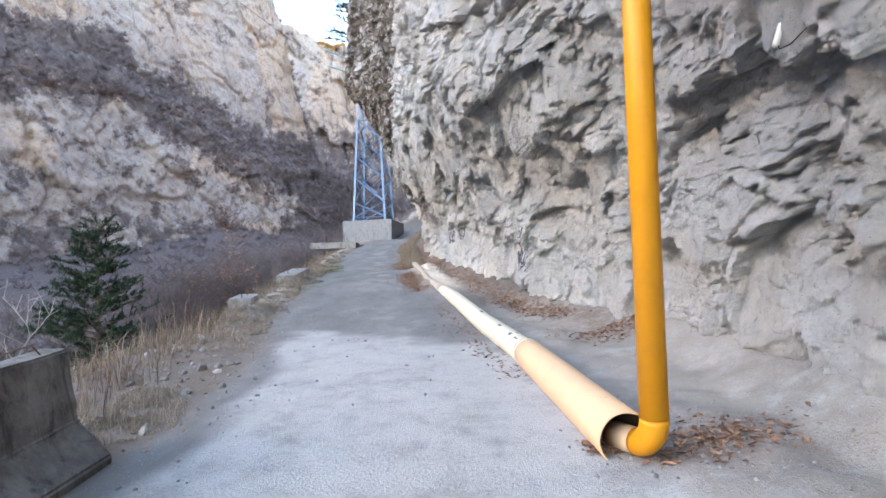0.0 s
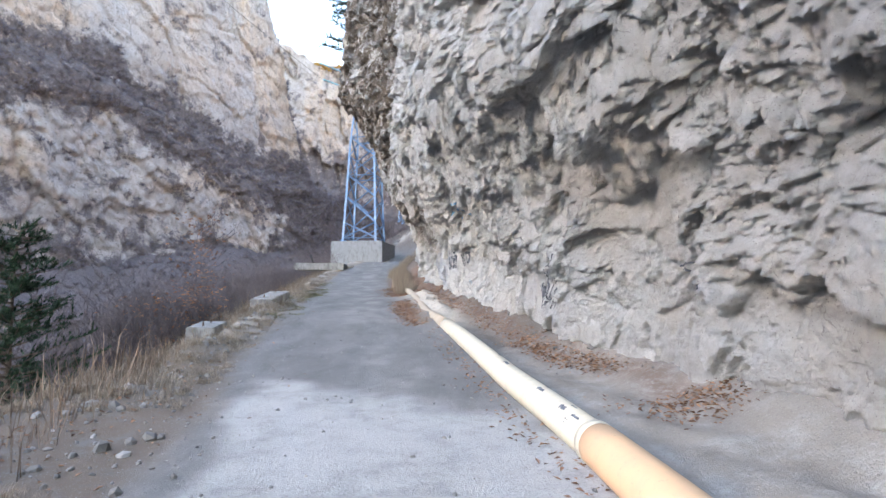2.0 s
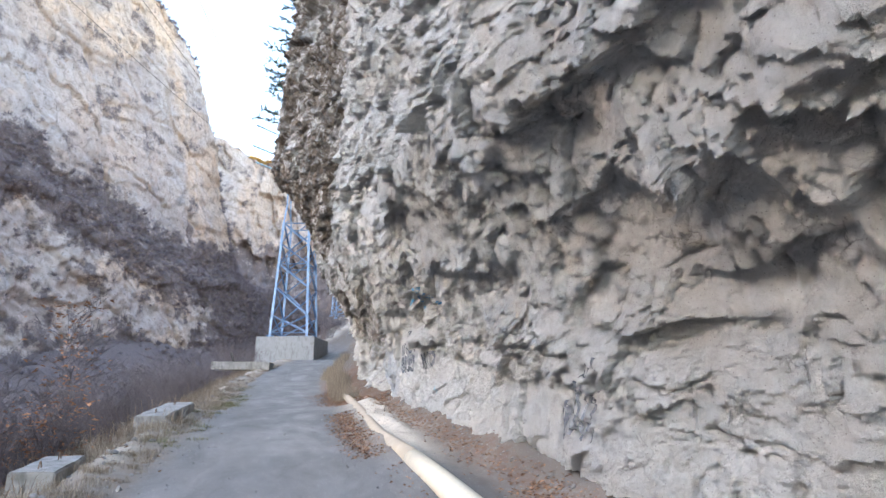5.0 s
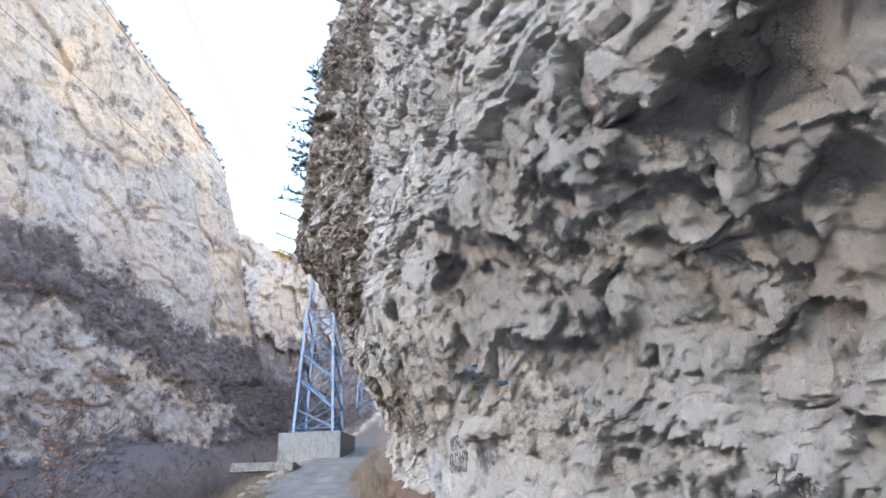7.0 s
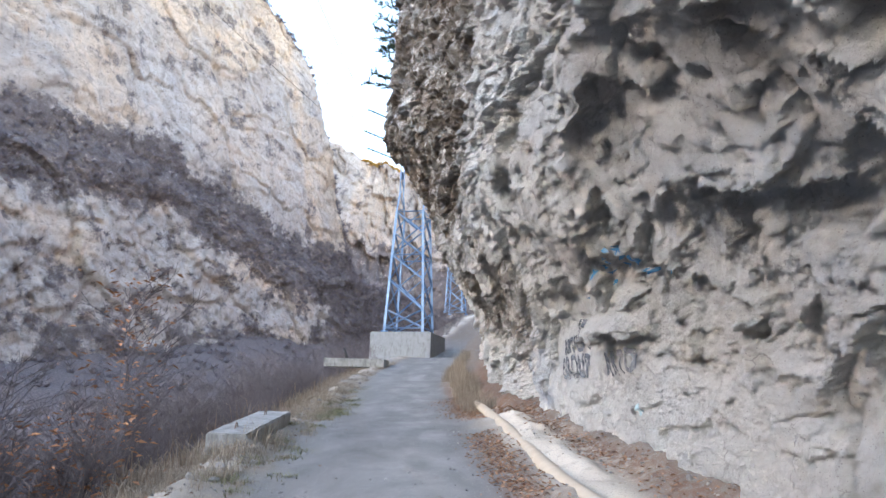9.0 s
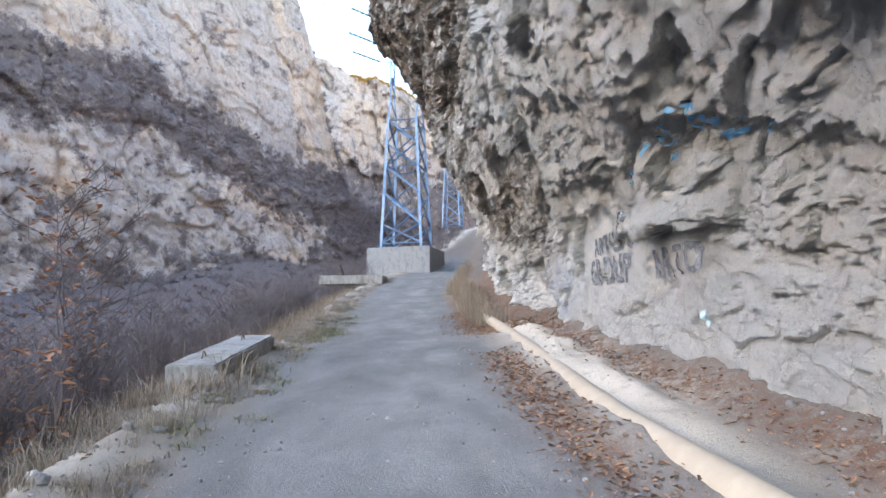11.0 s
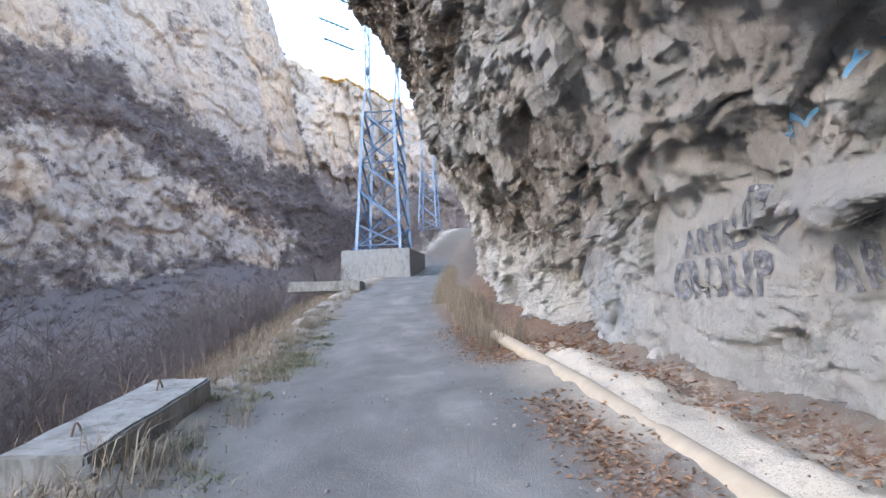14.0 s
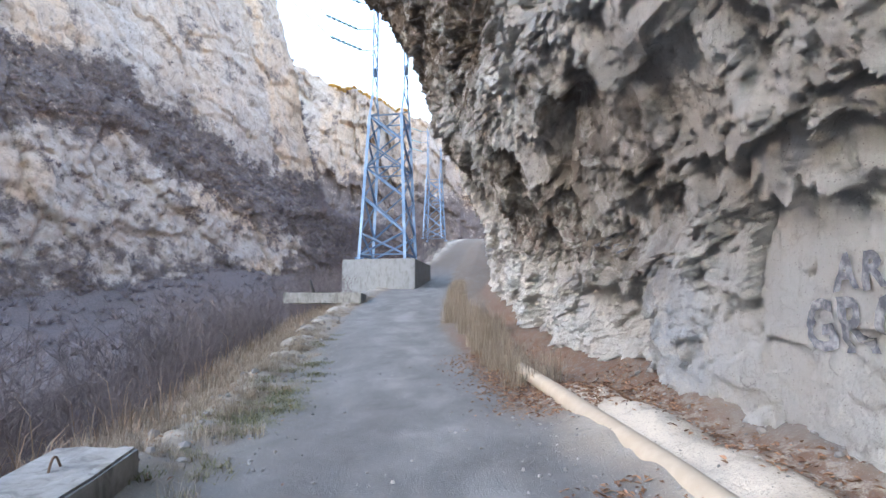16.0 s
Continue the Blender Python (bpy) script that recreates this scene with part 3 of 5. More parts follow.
D = D - (0.14 + 0.22 * smooth(19.5, 22, CY)) * rough * smooth(0.40, 0.50, pit) - 0.06 * crumble * smooth(0.36, 0.46, fbm(CY * 6, CH * 5, 3, 79))


def lump(y, z, ry, rz, out, cut=0.0):
    """A swelling; with cut, it ends in a sharp lower lip and a hollow beneath."""
    hy, hz = (CY - y) / ry, (CZ - z + 0.22 * fbm(CY * 1.6, CZ * 1.6, 4, 77) + 0.10 * f2 + 0.10 * f5) / rz
    body = out * np.exp(-(hy**2) - np.where(hz > 0, hz**2, (hz * 0.8) ** 2))
    if cut:
        body = np.where(hz < -0.55, -cut * np.exp(-(hy**2) - ((hz + 1.0) / 0.6) ** 2), body)
    return body


D = D + lump(10.0, 4.65, 0.75, 0.45, 0.30, 0.12) + lump(9.0, 3.9, 0.8, 0.5, 0.30) + lump(10.2, 2.75, 0.45, 0.30, 0.22, 0.08) + lump(8.0, 4.5, 0.9, 0.35, 0.28, 0.10)
D = D + lump(14.2, 4.15, 0.5, 0.30, 0.10, 0.04) + lump(12.4, 3.8, 0.6, 0.30, 0.10, 0.08) + lump(11.95, 4.15, 0.16, 0.12, -0.35) + lump(12.6, 2.85, 0.7, 0.25, 0.14, 0.10)
D = D + lump(7.7, 3.85, 0.5, 0.30, 0.14, 0.10) + lump(7.6, 3.2, 0.5, 0.20, 0.10, 0.05) + lump(9.2, 3.05, 0.5, 0.22, 0.20, 0.06)
D = D + lump(17.6, 3.25, 0.85, 0.15, 0.26, 0.20) + lump(16.3, 4.55, 0.8, 0.4, 0.08) + lump(13.0, 3.75, 0.9, 0.4, 0.08)
D = D + lump(19.6, 4.0, 1.2, 0.5, 0.08, 0.08) + lump(22.4, 5.6, 1.0, 0.45, 0.12, 0.30) + lump(21.9, 4.4, 0.9, 0.4, 0.05, 0.22)
D = D + lump(24.3, 3.6, 0.9, 0.5, 0.10, 0.30) - 0.28 * bell(CY, 25.5, 3.0) * bell(CH, 4.6, 1.7) + lump(22.2, 2.9, 0.75, 0.75, 0.22) + lump(23.75, 2.75, 0.55, 0.5, -0.5) + lump(25.6, 4.6, 0.9, 0.7, 0.02, 0.3)
D = D + lump(11.8, 5.6, 0.8, 0.9, 0.30) + lump(14.5, 6.2, 1.0, 1.0, 0.2) + lump(6.5, 3.2, 0.9, 0.4, 0.06, 0.07) + lump(5.2, 3.4, 0.8, 0.4, 0.05, 0.08)
D = D * smooth(-0.7, 0.3, CH) * (1 + 0.8 * smooth(8, 14, CH))
ty, tz = np.gradient(CX, axis=1) / np.gradient(CY, axis=1), np.gradient(CX, axis=0) / np.gradient(CZ, axis=0)
nn = np.sqrt(1 + ty**2 + tz**2)
CX, CY2, CZ = CX - D / nn, CY + D * ty / nn, CZ + np.clip(D * tz / nn, -0.3, 0.3) - 0.20 * np.clip(D, -0.4, 0.5)
pale = np.clip(0.4 * smooth(1.7, 0.7, CH + 0.5 * fbm(CY, CH, 3, 42)) * smooth(5, 9, CY) + 0.8 * bell(CY, 19.2, 2.0) * bell(CH, 1.3, 1.0) + 0.75 * smooth(2.6, 1.0, CH + 0.6 * fbm(CY, CH, 3, 49)) * smooth(15, 18, CY) * (1 - 0.85 * smooth(21.3, 22.8, CY)), 0, 1)
blue = np.clip(1.0 * bell(CY, 22.2, 0.9) * bell(CH, 0.9, 0.95) + 0.6 * bell(CY, 13.5, 1.8) * bell(CH, 2.7, 0.5) + 0.55 * bell(CY, 4.6, 1.2) * bell(CH, 2.5, 0.6)
               + 0.5 * bell(CY, 11.6, 0.5) * bell(CH, 0.8, 0.5) + 0.3 * smooth(0.15, 0.5, fbm(CY * 0.45, CH * 0.6, 3, 43)) * smooth(9, 11, CY) * smooth(16, 13, CY), 0, 1)
brown = np.clip(0.85 * smooth(19.5, 23, CY) * smooth(0.5, 2.2, CH) * smooth(-0.35, 0.25, fbm(CY * 0.8, CH * 0.8, 4, 44)) + 0.95 * smooth(3.8, 6, CH) * smooth(19, 23, CY) * smooth(-0.45, 0.2, fbm(CY * 0.5, CH * 0.4, 4, 45))
                + 0.16 * smooth(0.15, 0.5, fbm(CY * 0.7, CH * 0.9, 4, 46)), 0, 1)
cliff = tagged(sheet("wall_cliff", CX, CY2, CZ, ROCK, dict(pale=pale, blue=blue, brown=brown)), "overhanging grey-beige limestone cliff with broken blocky face", "cliff", kind="structure")
cliff.data.set_sharp_from_angle(angle=radians(24))

# unseen mountain added above the cliff, shutting out light from the right
my, mh = np.linspace(-420, 860, 120), np.concatenate([[0], np.geomspace(6, 230, 40)])
MY, MH = np.meshgrid(my, mh)
MX = np.interp(MY, (-420, -60, 0, 40, 75, 140, 470, 860), (30, 6, 3.5, 2, 12, 40, 110, 160)) + MH * 0.72 + (14 + 0.05 * MH) * fbm(MY * 0.012, MH * 0.012, 5, 47) * smooth(0, 60, MH)
MZ = np.interp(MY, (-420, 0, 130, 860), (-30, 16, 34, 40)) + MH - 6
flat = np.zeros(MX.shape)
tagged(sheet("mountain", MX, MY, MZ, FAR_ROCK, dict(scrub=0.7 * smooth(-0.2, 0.3, fbm(MY * 0.02, MH * 0.02, 4, 48)), warm=flat)), "unseen rocky mountainside added above the cliff to block light from the right", "mountain", kind="structure")

# ---- the far side of the gorge ----
WALL_S = np.concatenate([[0], np.cumsum(np.hypot(np.diff(WALL_X), np.diff(WALL_Y)))]) - 400
# below s = 540 the rim is unseen, its height set to block the sun
TOP_S = (-400, 0, 300, 450, 545, 590, 645, 682, 727, 763, 777, 784, 796, 810, 824, 860, 1060)
TOP_Z = (102, 104, 102, 112, 318, 348, 322, 304, 286, 264, 246, 226, 168, 110, 100, 92, 70)
vs = np.concatenate([np.linspace(-400, 540, 90), np.linspace(542, 860, 420), np.linspace(863, 1055, 70)])
VS, VU = np.meshgrid(vs, np.linspace(0, 1, 270))
top = np.interp(VS, TOP_S, TOP_Z) + 5 * fbm(VS * 0.05, VS * 0 + 3, 5, 51)
bottom = -25 + 0.05 * np.clip(VS - 400, 0, 900)
VZ = bottom + (top - bottom) * VU
BX, BY = np.interp(VS, WALL_S, WALL_X), np.interp(VS, WALL_S, WALL_Y)
bdx, bdy = np.gradient(BX, axis=1), np.gradient(BY, axis=1)
bl = np.hypot(bdx, bdy)
ledge = np.interp(VS, (-400, 560, 585, 616, 650, 662, 687, 727, 770, 806, 1060), (100, 108, 112, 118, 122, 110, 108, 90, 88, 88, 60)) + 4 * fbm(VS * 0.05, VZ * 0.05, 3, 52)
wvs, wvz = VS + 9 * fbm(VS * 0.04, VZ * 0.04, 4, 53), VZ + 9 * fbm(VS * 0.04, VZ * 0.04 + 5, 4, 54)
gf1, ge1 = facets(wvs / 36 + 0.2 * wvz / 36, wvz / 44, 55, 0.2, 0.9)
gf2, ge2 = facets(wvs / 14 - 0.3 * wvz / 14, wvz / 13, 57, 0.3, 0.9)
gf3, ge3 = facets(wvs / 5, wvz / 4.5, 67, 0.4, 0.9)
upper = smooth(-6, 10, VZ - ledge)
out = -0.09 * (VZ - 100) - 7 * upper + (4.5 - 2.2 * upper) * gf1 + (2.2 - 1.3 * upper) * gf2 + (1.1 - 0.6 * upper) * gf3 + 6 * fbm(VS * 0.02, VZ * 0.014, 5, 58) + 1.5 * fbm(VS * 0.2, VZ * 0.2, 4, 59)
out = out - (1.2 * (1 - smooth(0, 0.08, ge1)) + 0.7 * (1 - smooth(0, 0.10, ge2)) * smooth(-0.1, 0.3, fbm(VS * 0.03, VZ * 0.03, 3, 60)))
out = out - 22 * smooth(0.985, 1.0, VU) - 40 * smooth(0, 30, VS - 780 - 0.30 * (206 - VZ)) * smooth(85, 100, VZ)
VX, VY = BX + out * bdy / bl, BY - out * bdx / bl
speckle = fbm(VS * 0.09, VZ * 0.11, 5, 61)
wide = np.interp(VS, (-400, 585, 650, 662, 687, 727, 806), (18, 19, 21, 14, 20, 17, 22))
band = smooth(1.5, 0.7, np.abs(VZ - ledge + 7 * fbm(VS * 0.06, VZ * 0.06, 4, 62)) / wide + 0.5 * speckle)
low = smooth(34, 6, VZ - 0.10 * (VS - 600) + 18 * fbm(VS * 0.03, VZ * 0.035, 4, 63))
toe = smooth(765, 800, VS) * smooth(112, 92, VZ + 8 * speckle)
wscrub = np.clip(0.95 * band + 0.75 * low + 0.7 * toe + 0.6 * smooth(0.0, 0.55, speckle + 0.28 * smooth(110, 20, VZ)) + 0.9 * smooth(-8, 0, VZ - top + 5 * speckle), 0, 0.9)
# warm light on the upper wall put into the colour, with patchy warm rock
warm = np.clip(smooth(100, 150, VZ + 30 * speckle) * (0.55 + 0.9 * fbm(VS * 0.02, VZ * 0.012, 4, 64)) + 0.8 * bell(VS - 0.3 * (206 - VZ), 752, 7) * upper + 0.8 * smooth(0.05, 0.45, fbm(VS * 0.03, VZ * 0.04, 4, 65)), 0.12, 1)
tagged(sheet("far_wall", VX, VY, VZ, FAR_ROCK, dict(scrub=wscrub, warm=warm), flip=True), "pale limestone gorge wall with scrub-covered ledges", "cliff", kind="structure")

# ridge that closes the gorge
RT, RU = np.meshgrid(np.linspace(0, 1, 300), np.linspace(0, 1, 150))
R_AT = (0, 0.2, 0.42, 0.6, 0.78, 1)
RX0, RY0 = np.interp(RT, R_AT, (-230, -130, -60, 20, 160, 520)), np.interp(RT, R_AT, (560, 640, 690, 740, 800, 820))
rtop = np.interp(RT, R_AT, (312, 266, 254, 246, 262, 330)) + 6 * fbm(RT * 40, RT * 0, 5, 71)
RZ = 10 + (rtop - 10) * RU
rf, re = facets(RT * 26, RZ / 34 + RT * 6, 72, 0.3, 0.9)
rg, _ = facets(RT * 80, RZ / 12, 70, 0.4, 0.9)
RYY = RY0 + 0.14 * (RZ - 250) - 9 * rf - 3 * rg + 12 * fbm(RT * 18, RZ * 0.02, 5, 73) + 60 * smooth(0.96, 1.0, RU)
rs = np.clip(0.85 * smooth(165, 120, RZ + 50 * fbm(RT * 14, RZ * 0.02, 4, 74)) + 0.5 * smooth(0.05, 0.45, fbm(RT * 60, RZ * 0.07, 5, 75)) + 0.5 * smooth(-14, -3, RZ - rtop), 0, 0.9)
tagged(sheet("far_ridge", RX0, RYY, RZ, FAR_ROCK, dict(scrub=rs, warm=0.3 + 0.6 * smooth(0, 0.4, fbm(RT * 25, RZ * 0.02, 3, 76)))), "distant limestone ridge closing the gorge", "mountain", kind="structure")


def far_scrub(name, count, seed, X, Y, Z, weight, tall, material, label, thick=0.075, twigs=26):
    """Twiggy clumps rooted over a far slope, thickest where the weight is high."""
    r = np.random.default_rng(seed)
    w = np.clip(weight, 0, 1).ravel()
    picks = r.choice(w.size, count, p=w / w.sum())
    base = np.stack([X.ravel()[picks], Y.ravel()[picks], Z.ravel()[picks]], -1) + r.normal(0, 0.7, (count, 3))
    size = tall * r.uniform(0.4, 1.2, count)
    d = r.normal(0, 1, (count, twigs, 3))
    d[..., 2] = np.abs(d[..., 2]) + 0.25
    d /= np.linalg.norm(d, axis=-1, keepdims=True)
    p0 = base[:, None, :] + d * size[:, None, None] * r.uniform(0, 0.4, (count, twigs, 1))
    p1 = base[:, None, :] + d * size[:, None, None] * r.uniform(0.6, 1.1, (count, twigs, 1))
    side = np.cross(d, r.normal(0, 1, (count, twigs, 3)))
    side *= thick * size[:, None, None] / np.linalg.norm(side, axis=-1, keepdims=True)
    verts = np.stack([p0 - side, p0 + side, p1], 2).reshape(-1, 3)
    faces = np.arange(len(verts)).reshape(-1, 3)
    return tagged(soup(name, verts.tolist(), faces.tolist(), material), label, "scrub", kind="stuff")


near_bank = (GX < np.interp(GY, EDGE_Y, EDGE_X) - 9) & (GX > -75) & (GY > 6) & (GY < 160) & (np.hypot(GX + 5.8, GY - 49.3) > 4)
patch_area = np.abs(np.gradient(GX, axis=1) * np.gradient(GY, axis=0))
far_scrub("bank_brushwood", 9000, 85, GX, GY, GZ, near_bank * np.clip(patch_area / (20 + np.hypot(GX, GY - 10)), 0, 1), 1.5, FAR_TWIGS, "tangled leafless brushwood covering the slope below the track", 0.012, 50)
valley = (GX < -45) & (GX > np.interp(GY, WALL_Y, WALL_X) - 5) & (GY > 50) & (GY < 520)
far_scrub("valley_scrub", 5200, 83, GX, GY, GZ, valley * (0.3 + (GX < -100)), 4.0, FAR_TWIGS, "leafless thicket on the slope below the gorge wall")
seen_part = (VS > 540) & (VS < 900)
far_scrub("rim_scrub", 520, 81, VX, VY, VZ, seen_part * smooth(-7, -2, VZ - top) * (VU < 0.99), 4.5, FAR_TWIGS, "bare bushes fringing the rim of the gorge wall")
# trees added along the crest, coloured as if the sun lit them gold
far_scrub("golden_trees", 260, 84, RX0, RYY, RZ, (RT > 0.19) & (RT < 0.44) & (RU > 0.955) & (RU < 0.985), 5.0, SUN_GOLD_LEAVES, "autumn trees on the distant crest, the sun's gold put into their leaf colour")
far_scrub("ledge_scrub", 8000, 82, VX, VY, VZ, seen_part * wscrub**2 * (1 - 0.85 * upper * (1 - band)), 3.0, FAR_TWIGS, "leafless brown scrub on the ledges of the gorge wall")

# ---- spray paint on the cliff ----
from mathutils.bvhtree import BVHTree

rows = np.where((ch > 0.3) & (ch < 4.0))[0]
cols = np.where((cy > 3) & (cy < 25.5))[0]
sub = np.ix_(rows, cols)
sv = np.stack([CX[sub], CY2[sub], CZ[sub]], -1).reshape(-1, 3)
si = np.arange(len(sv)).reshape(len(rows), len(cols))
sf = np.stack([si[:-1, :-1], si[:-1, 1:], si[1:, 1:], si[1:, :-1]], -1).reshape(-1, 4)
FACE = BVHTree.FromPolygons(sv.tolist(), sf.tolist())


def on_cliff(y, z, lift=0.012):
    hit = FACE.ray_cast(Vector((-4.0, y, z)), Vector((1, 0, 0)))
    return hit[0] + Vector((-lift, 0, 0)) if hit[0] else None


def stroke_runs(points, width):
    """Ribbons of paint along a line, broken where the rock falls away."""
    pts = []
    for (ya, za), (yb, zb) in zip(points[:-1], points[1:]):
        steps = max(2, int(math.hypot(yb - ya, zb - za) / 0.02))
        pts += [(ya + (yb - ya) * k / steps, za + (zb - za) * k / steps) for k in range(steps)]
    pts.append(points[-1])
    runs = [[]]
    for k, (y, z) in enumerate(pts):
        a, b = pts[max(k - 1, 0)], pts[min(k + 1, len(pts) - 1)]
        dy, dz = b[0] - a[0], b[1] - a[1]
        n = math.hypot(dy, dz) or 1
        w = width * (0.75 + 0.35 * noise.noise((y * 7, z * 7, 1.5)))
        row = [on_cliff(y + s * w * dz / n, z - s * w * dy / n) for s in (-0.5, 0, 0.5)]
        if any(r is None for r in row) or (row[0] - row[2]).length > 3 * w:
            runs.append([])
            continue
        if runs[-1] and (runs[-1][-1][1] - row[1]).length > 0.12:
            runs.append([])
        runs[-1].append(row)
    return [r for r in runs if len(r) > 1]


def painted(name, strokes, width, material, label):
    y, z = strokes[0][0]
    ob = empty(name, pose(*(on_cliff(y, z) or Vector((0, y, z)))), label, "graffiti", "graffiti on the cliff")
    inverse = ob.matrix_world.inverted()
    for s in strokes:
        for run in stroke_runs(s, width):
            verts = [inverse @ v for row in run for v in row]
            faces = [(i + j, i + j + 1, i + j + 4, i + j + 3) for i in range(0, len(verts) - 3, 3) for j in (0, 1)]
            soup("stroke", verts, faces, material, ob, True)
    return ob


def letter(text, y, z, size, material, parent, shear, stretch):
    """One letter laid on the rock. Returns its width."""
    curve = bpy.data.curves.new("letter", "FONT")
    curve.body, curve.size, curve.shear, curve.resolution_u, curve.offset = text, size, shear, 3, 0.014
    temp = new("letter", curve)
    me = bpy.data.meshes.new_from_object(temp.evaluated_get(bpy.context.evaluated_depsgraph_get()))
    bpy.data.objects.remove(temp)
    bm = bmesh.new()
    bm.from_mesh(me)
    bpy.data.meshes.remove(me)
    wide = max(v.co.x for v in bm.verts) * stretch
    bmesh.ops.triangulate(bm, faces=bm.faces[:])
    for _ in range(5):
        long = [e for e in bm.edges if e.calc_length() > 0.04]
        if not long:
            break
        bmesh.ops.subdivide_edges(bm, edges=long, cuts=1)
        bmesh.ops.triangulate(bm, faces=[f for f in bm.faces if len(f.verts) > 3])
    lost, inverse = [], parent.matrix_world.inverted()
    for v in bm.verts:
        wobble = noise.noise_vector(Vector((v.co.x * 5 + y, v.co.y * 5, size)))
        spot = on_cliff(y - v.co.x * stretch - 0.025 * wobble.x, z + v.co.y + 0.025 * wobble.y)
        if spot is None:
            lost.append(v)
        else:
            v.co = inverse @ spot
    bmesh.ops.delete(bm, geom=lost, context="VERTS")
    bmesh.ops.delete(bm, geom=[f for f in bm.faces if max(e.calc_length() for e in f.edges) > 0.3], context="FACES")
    part("letter", bm, material, parent)
    return wide


def lettering(text, y, z, size, material, label, shear=0.15, stretch=1.0):
    ob = empty("graffiti", pose(*(on_cliff(y, z) or Vector((0, y, z)))), label, "graffiti", "graffiti on the cliff")
    for c in text:
        y -= letter(c, y, z, size, material, ob, shear, stretch) + 0.02
    return ob


lettering("ARTU", 19.62, 3.05, 0.31, BLACK_PAINT, "black spray-painted word ARTU on pale rock", 0.2, 0.95)
lettering("GROUP", 20.0, 2.66, 0.48, BLACK_PAINT, "black spray-painted word GROUP on pale rock", 0.1, 0.85)
lettering("ARTO", 17.95, 2.66, 0.40, BLACK_PAINT, "faded black spray-painted letters under a rock ledge", 0.1, 0.85)
ring = [(18.42 + 0.16 * math.cos(a / 3), 3.25 + 0.20 * math.sin(a / 3)) for a in range(-2, 19)]
painted("graffiti", [ring, [(18.47, 3.42), (18.43, 3.15)], [(18.35, 3.45), (18.33, 3.18)]], 0.06, BLACK_PAINT, "black spray-painted ring symbol on pale rock")
hatch = [[(12.15 - 0.10 * k, 1.62 + 0.05 * (k % 3)), (12.09 - 0.10 * k, 2.0 + 0.035 * k)] for k in range(7)]
hatch += [[(11.55 - 0.11 * k, 2.0 + 0.05 * k), (11.50 - 0.11 * k, 2.22 + 0.05 * k)] for k in range(5)]
painted("graffiti", hatch, 0.045, BLACK_PAINT, "dark scribbled hatching sprayed low on the rock")
painted("graffiti", [[(8.08, 2.30), (8.06, 2.55)], [(8.05, 2.52), (7.98, 2.44)], [(8.5, 1.80), (8.44, 2.08), (8.36, 1.85)], [(8.6, 2.1), (8.3, 2.13)]], 0.03, BLACK_PAINT, "small black stick-like marks on the rock")
painted("graffiti", [[(17.95, 3.70), (17.85, 3.82), (17.75, 3.72), (17.65, 3.84)], [(17.2, 3.82), (17.05, 3.98), (16.95, 3.84), (16.8, 4.02)], [(17.1, 3.74), (16.9, 3.76)]], 0.05, BLUE_PAINT, "bright blue spray scribble under the overhang")
painted("graffiti", [[(16.3, 3.80), (16.2, 3.98), (16.12, 3.80), (16.0, 3.96), (15.9, 3.80)], [(15.75, 3.62), (15.6, 3.70), (15.45, 3.66)], [(16.15, 3.70), (15.95, 3.72)]], 0.05, BLUE_PAINT, "bright blue sprayed zigzag under the overhang")
painted("graffiti", [[(17.0, 2.28), (16.92, 2.16)], [(16.95, 2.30), (16.85, 2.20)]], 0.06, PALE_BLUE, "small pale blue paint spot on the rock")
painted("graffiti", [[(23.9 - 0.12 * k, 3.75 + 0.05 * (k % 2)), (23.85 - 0.12 * k, 4.02), (23.78 - 0.12 * k, 3.78)] for k in range(4)] + [[(23.35, 3.8), (23.2, 4.1), (23.1, 3.8), (23.3, 3.7)]], 0.035, BLACK_PAINT, "looping black tag sprayed on rough rock")

# ---- the gas line ----
gas = empty("gas_pipe", pose(1.31, 3.845, at_height(1.31, 3.845)), "bright yellow painted steel gas pipe rising beside the cliff", "pipe")
gz = 0.485
riser = [(1.31, 3.845, 0.66), (1.31, 3.845, 3.0), (1.32, 3.845, 6.6)]
inv = gas.matrix_world.inverted()
tube("riser", [inv @ Vector(p) for p in riser], 0.088, 28, YELLOW, gas)
axis = Vector((-0.42, 0.91, 0)).normalized()
bend = [Vector((1.31, 3.845, gz + 0.17)) + axis * 0.16 * (1 - math.cos(a)) - Vector((0, 0, 0.17 * math.sin(a))) for a in [math.pi / 2 * k / 10 for k in range(11)]]
tube("elbow", [inv @ p for p in bend], 0.088, 28, YELLOW, gas)
tail = bend[-1]
tagged(tube("horizontal_run", [inv @ tail, inv @ (tail + axis * 0.22)], 0.086, 28, ORANGE, gas), "faded horizontal run inside the casing")
tube("wall_bend", [inv @ Vector(p) for p in ((1.32, 3.845, 6.58), (1.35, 3.845, 6.75), (1.46, 3.845, 6.86), (2.6, 3.845, 6.9))], 0.088, 24, YELLOW, gas)


def shell(name, points, outer, wall, material, parent, sides=36):
    """A pipe with a wall, open at both ends."""
    verts, faces = [], []
    tube_geometry(points, outer, sides, verts, faces, False)
    n = len(verts)
    tube_geometry(points, [r - wall for r in outer], sides, verts, faces, False)
    faces[len(faces) // 2:] = [tuple(reversed(f)) for f in faces[len(faces) // 2:]]
    last = (len(points) - 1) * sides
    for s in range(sides):
        t = (s + 1) % sides
        faces.append((t, s, n + s, n + t))
        faces.append((last + s, last + t, n + last + t, n + last + s))
    return soup(name, verts, faces, material, parent, True)


casing = empty("casing_pipe", pose(1.16, 3.95, at_height(1.16, 3.95)), "half-buried cream and orange casing pipe along the track", "pipe")
